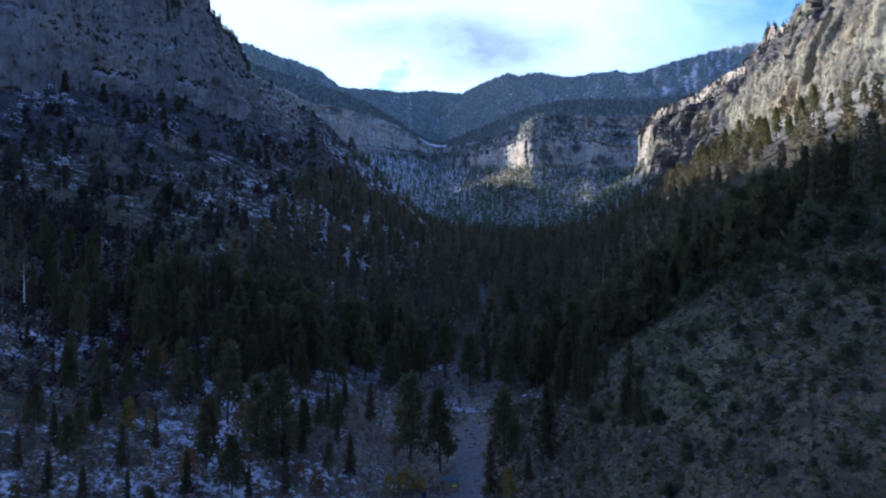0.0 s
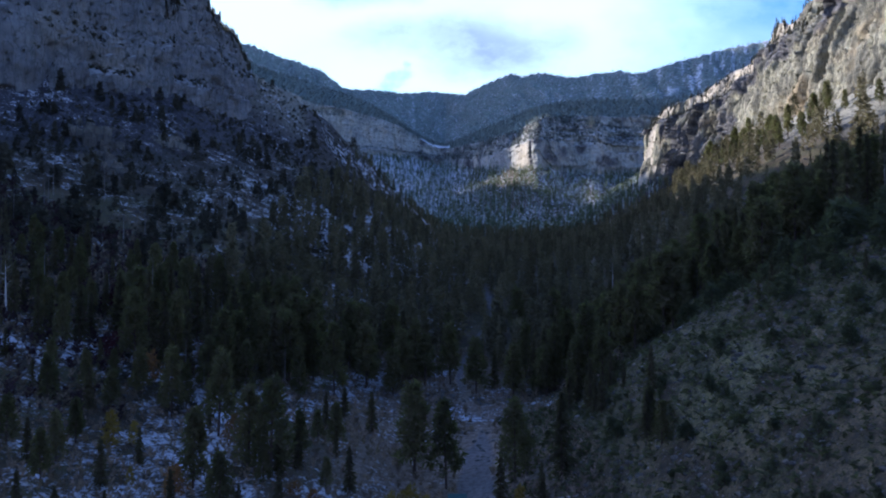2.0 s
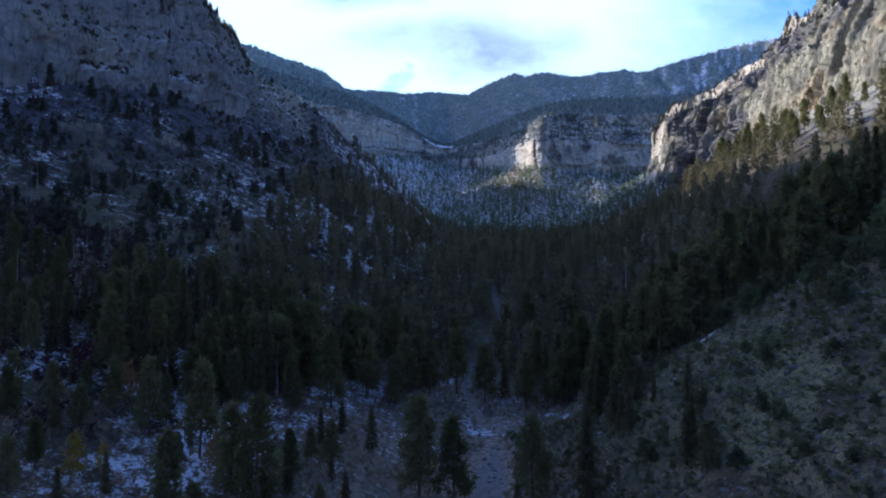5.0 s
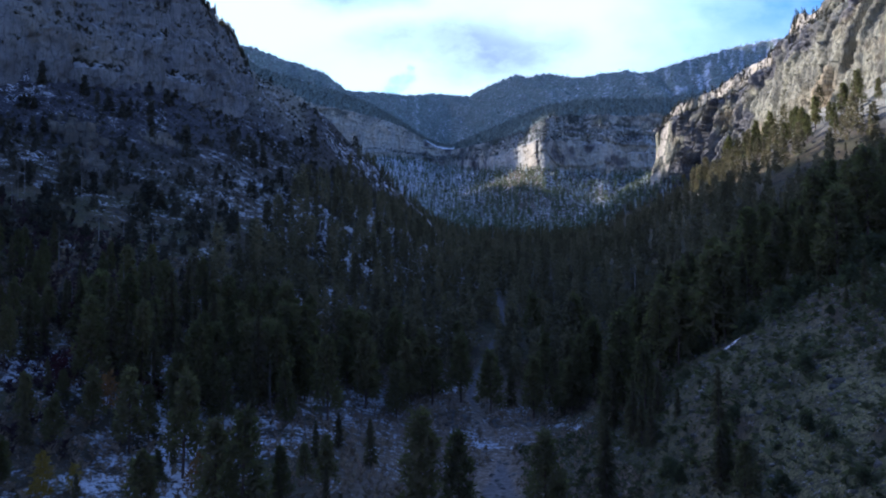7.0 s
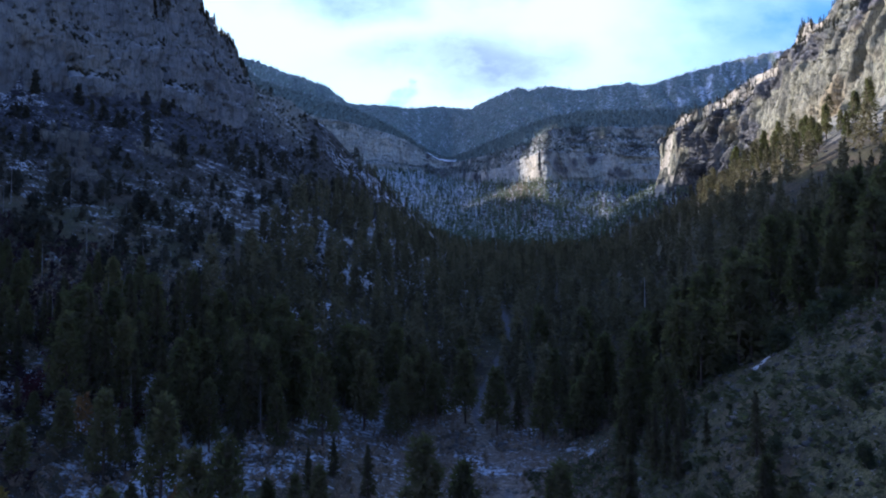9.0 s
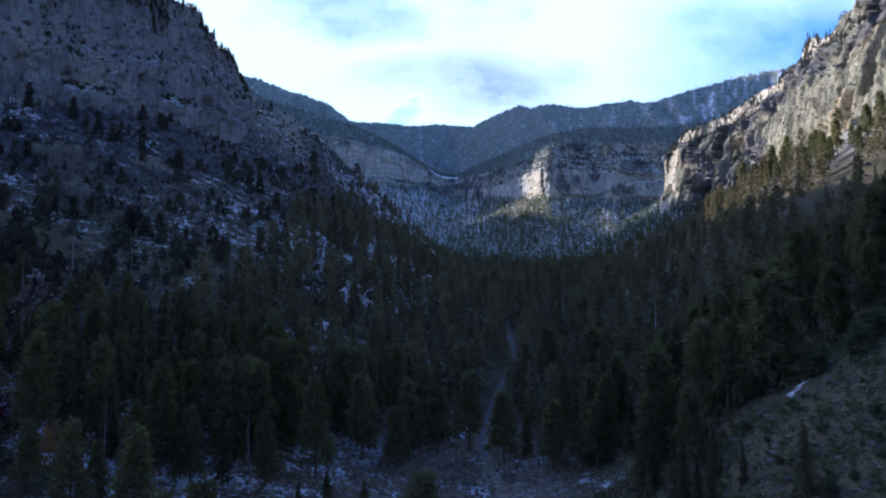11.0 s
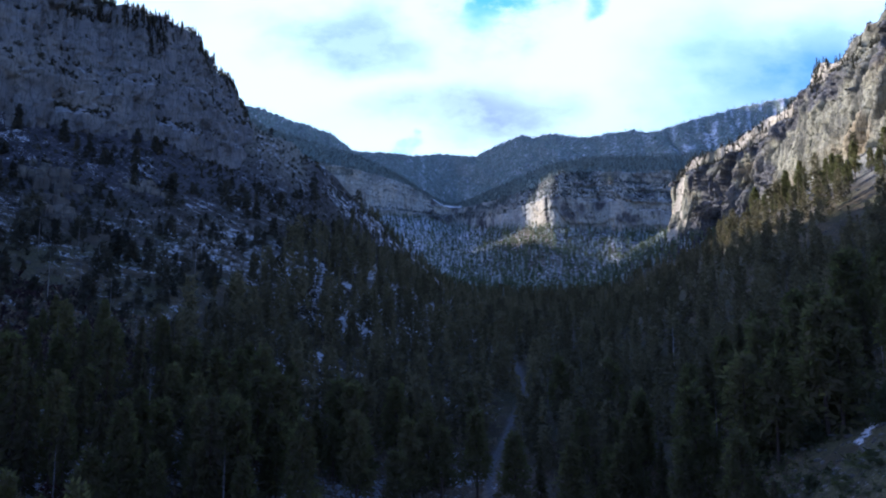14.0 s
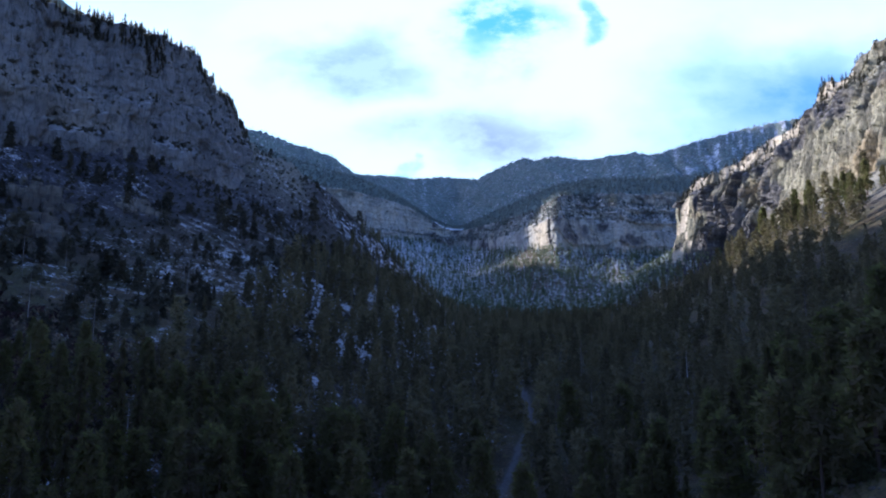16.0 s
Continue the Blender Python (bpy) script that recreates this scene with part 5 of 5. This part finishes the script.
scatter_bits("ledge_shrubs", spots, 1.1 + 1.9 * rng.random(len(spots)) ** 2, BUSHY, SLOPE_NEEDLES, "small dark shrubs and stunted pines on cliff ledges", "shrubs", 8)


stem_v, stem_f = trunk_shape(1.0, 0.011)
stem_f = np.concatenate([stem_f[:, [0, 1, 2]], stem_f[:, [0, 2, 3]]])
p = spread(rng, -150, 170, 150, 420, 11)
p = p[(rng.random(len(p)) < 0.42 * np.minimum(forest_density(p[:, 0], p[:, 1]) * 1.3, 1))]
p3 = on_land(p, 0.0)
scatter_bits("bare_trunks", p3, 7 + 8 * rng.random(len(p)), [(stem_v * (1, 1, 1), stem_f)], GREY_WOOD, "pale dead trunks standing among the pines", "dead trees", 11)


def outcrop(x, y, wide, deep, high, seed, turn):
    """A knob of broken rock that stands out of the slope: angular blocks leaning on one another."""
    r = random.Random(seed)
    root = new("rock_outcrop")
    for i in range(34):
        t = (i + 0.5) / 34 - 0.5
        size = high * r.uniform(0.08, 0.27) * (1.15 - 1.2 * abs(t))
        bm = bmesh.new()
        for sx in (-1, 1):
            for sy in (-1, 1):
                for sz in (-1, 1):
                    bm.verts.new((sx * size * r.uniform(0.45, 0.95), sy * size * r.uniform(0.35, 0.75), sz * size * r.uniform(0.55, 1.05)))
        bmesh.ops.convex_hull(bm, input=bm.verts[:])
        loose = [q for q in bm.verts if not q.link_faces]
        bmesh.ops.delete(bm, geom=loose, context="VERTS")
        me = bpy.data.meshes.new("block")
        bm.to_mesh(me)
        bm.free()
        me.materials.append(ROCK)
        me.attributes.new("snow", "FLOAT", "POINT")
        ob = part("block", me, root)
        px, py = t * wide, r.uniform(-0.45, 0.45) * deep
        c, sn = math.cos(radians(turn)), math.sin(radians(turn))
        dz = float(land(x + c * px - sn * py, y + sn * px + c * py) - land(x, y))
        ob.matrix_local = pose(px, py, dz + size * r.uniform(-0.1, 0.35), 0, 0, r.uniform(0, 360))
    root.matrix_world = at(x, y, turn=turn)
    return tagged(root, "knob of broken grey limestone blocks on the slope", "rock outcrop", "rock outcrops")


for k, row in enumerate(((-158, 318, 22, 16, 15, 20), (-178, 345, 26, 16, 16, -10), (-60, 398, 17, 12, 11, 30), (-70, 404, 14, 10, 9, 0), (-150, 372, 18, 12, 10, 40), (-130, 330, 14, 10, 7, 0))):
    outcrop(*row[:5], 100 + 9 * k, row[5])


def snag(x, y, h, lean, turn):
    """A dead tree: a bare tapering trunk with a few broken limbs."""
    root = new("dead_tree")
    v, f = trunk_shape(h, 0.26, 7)
    part("trunk", mesh_of("trunk", v, f, DEADWOOD, 4, True), root)
    r = random.Random(int(x * 7 + y))
    for i in range(6):
        z = h * (0.35 + 0.1 * i)
        lv, lf = trunk_shape(r.uniform(0.7, 1.9), 0.06, 5)
        limb = part("limb", mesh_of("limb", lv + (0, 0, 0.7), lf, DEADWOOD, 4, True), root)
        limb.matrix_local = pose(0, 0, z, r.uniform(50, 85), 0, r.uniform(0, 360))
    root.matrix_world = at(x, y, turn=turn, lean=lean)
    return tagged(root, "bleached dead tree trunk with broken limbs", "dead tree", "dead trees")


for row in ((-102, 163.8, 12.4, -3, 60), (76, 318, 17, 1, 10)):
    snag(*row)


def fallen_log(x, y, long, turn):
    v, f = trunk_shape(long, 0.22, 7)
    ob = new("fallen_log", mesh_of("fallen_log", v, f, DEADWOOD, 4, True))
    a, b = (x, y), (x + math.cos(radians(turn)) * long, y + math.sin(radians(turn)) * long)
    za, zb = float(land(*a)) + 0.12, float(land(*b)) + 0.12
    ob.matrix_world = Matrix.Translation((*a, za)) @ Vector((b[0] - a[0], b[1] - a[1], zb - za)).to_track_quat("Z", "Y").to_matrix().to_4x4()
    return tagged(ob, "bleached fallen log lying on the stony slope", "log", "fallen logs")


for row in ((20, 118, 4, 130), (-15.3, 182.0, 4.8, 20), (-21.9, 145.8, 3.6, 70)):
    fallen_log(*row)


# ---- beside the road ----
def plain(name, rgb, rough=0.6, metal=0.0):
    mat, nt, bsdf = surface(name, rough)
    pos = node(nt, "ShaderNodeTexCoord").outputs["Object"]
    f = fbm_node(nt, pos, 4.0, 5)
    nt.links.new(blend(nt, ramp(nt, f, 0.3, 0.7), tuple(0.75 * c for c in rgb), rgb), bsdf.inputs["Base Color"])
    bsdf.inputs["Metallic"].default_value = metal
    return mat


def box_mesh(name, sx, sy, sz, mat, bevel=0.02, taper=1.0):
    bm = bmesh.new()
    bmesh.ops.create_cube(bm, size=1.0)
    for q in bm.verts:
        k = taper if q.co.z < 0 else 1.0
        q.co = (q.co.x * sx * k, q.co.y * sy * k, (q.co.z + 0.5) * sz)
    bmesh.ops.bevel(bm, geom=bm.edges[:], offset=bevel, segments=2, affect="EDGES")
    me = bpy.data.meshes.new(name)
    bm.to_mesh(me)
    bm.free()
    me.materials.append(mat)
    return me


BROWN = plain("brown_boards", (0.22, 0.15, 0.10), 0.75)
TEAL = plain("green_roof_sheet", (0.055, 0.125, 0.115), 0.6)
SIGN = plain("yellow_board", (0.75, 0.60, 0.06), 0.5)
BLUE = plain("blue_bin_plastic", (0.022, 0.036, 0.11), 0.5)
POST = plain("fence_timber", (0.10, 0.08, 0.07), 0.85)


def shelter(x, y, turn):
    """A low boarded shelter beside the road with a sheet roof and a yellow board."""
    root = new("trail_shelter")
    part("body", box_mesh("body", 3.0, 1.3, 1.25, BROWN), root)
    for px in (-1.35, 1.35):
        for py in (-0.55, 0.55):
            part("post", box_mesh("post", 0.12, 0.12, 2.2, POST), root).location = (px, py, 0)
    roof = part("roof", box_mesh("roof", 3.5, 1.9, 0.10, TEAL), root, "weathered green sheet roof")
    roof.matrix_local = pose(0, 0.1, 2.2, 10, 0, 0)
    part("board", box_mesh("board", 0.95, 0.06, 0.40, SIGN, 0.01), root, "small yellow board").location = (0.75, -0.70, 1.0)
    root.matrix_world = at(x, y, turn=turn)
    return tagged(root, "low brown boarded shelter with green roof beside the gravel road", "shelter")


def bin_thing(x, y):
    root = new("rubbish_bin")
    part("body", box_mesh("body", 0.75, 0.75, 1.15, BLUE, 0.05, 0.8), root)
    part("lid", box_mesh("lid", 0.82, 0.82, 0.10, BLUE, 0.04), root).location = (0, 0, 1.15)
    root.matrix_world = at(x, y, turn=12)
    return tagged(root, "dark blue plastic rubbish bin beside the rail fence", "bin")


def rail_fence(x0, y0, x1, y1):
    root = new("rail_fence")
    root.matrix_world = at(x0, y0)
    z0, n = float(land(x0, y0)), 6
    spots = [(x0 + (x1 - x0) * i / (n - 1), y0 + (y1 - y0) * i / (n - 1)) for i in range(n)]
    for x, y in spots:
        part("post", box_mesh("post", 0.16, 0.16, 1.5, POST), root).location = (x - x0, y - y0, float(land(x, y)) - z0 - 0.3)
    for (ax, ay), (bx, by) in zip(spots, spots[1:]):
        a = Vector((ax - x0, ay - y0, float(land(ax, ay)) - z0))
        b = Vector((bx - x0, by - y0, float(land(bx, by)) - z0))
        for up in (0.5, 1.0):
            rail = part("rail", box_mesh("rail", 0.12, 0.10, (b - a).length, POST), root)
            rail.matrix_local = Matrix.Translation(a + Vector((0, 0, up))) @ (b - a).to_track_quat("Z", "Y").to_matrix().to_4x4()
    return tagged(root, "dark timber rail fence beside the gravel road", "fence")


shelter(1.5, 132.7, 3.9)
bin_thing(-3.6, 129.1)
rail_fence(-9.2, 127.3, -0.8, 132.8)
for ob, m in FIRST:                                             # the models themselves take their places last
    ob.matrix_basis = m
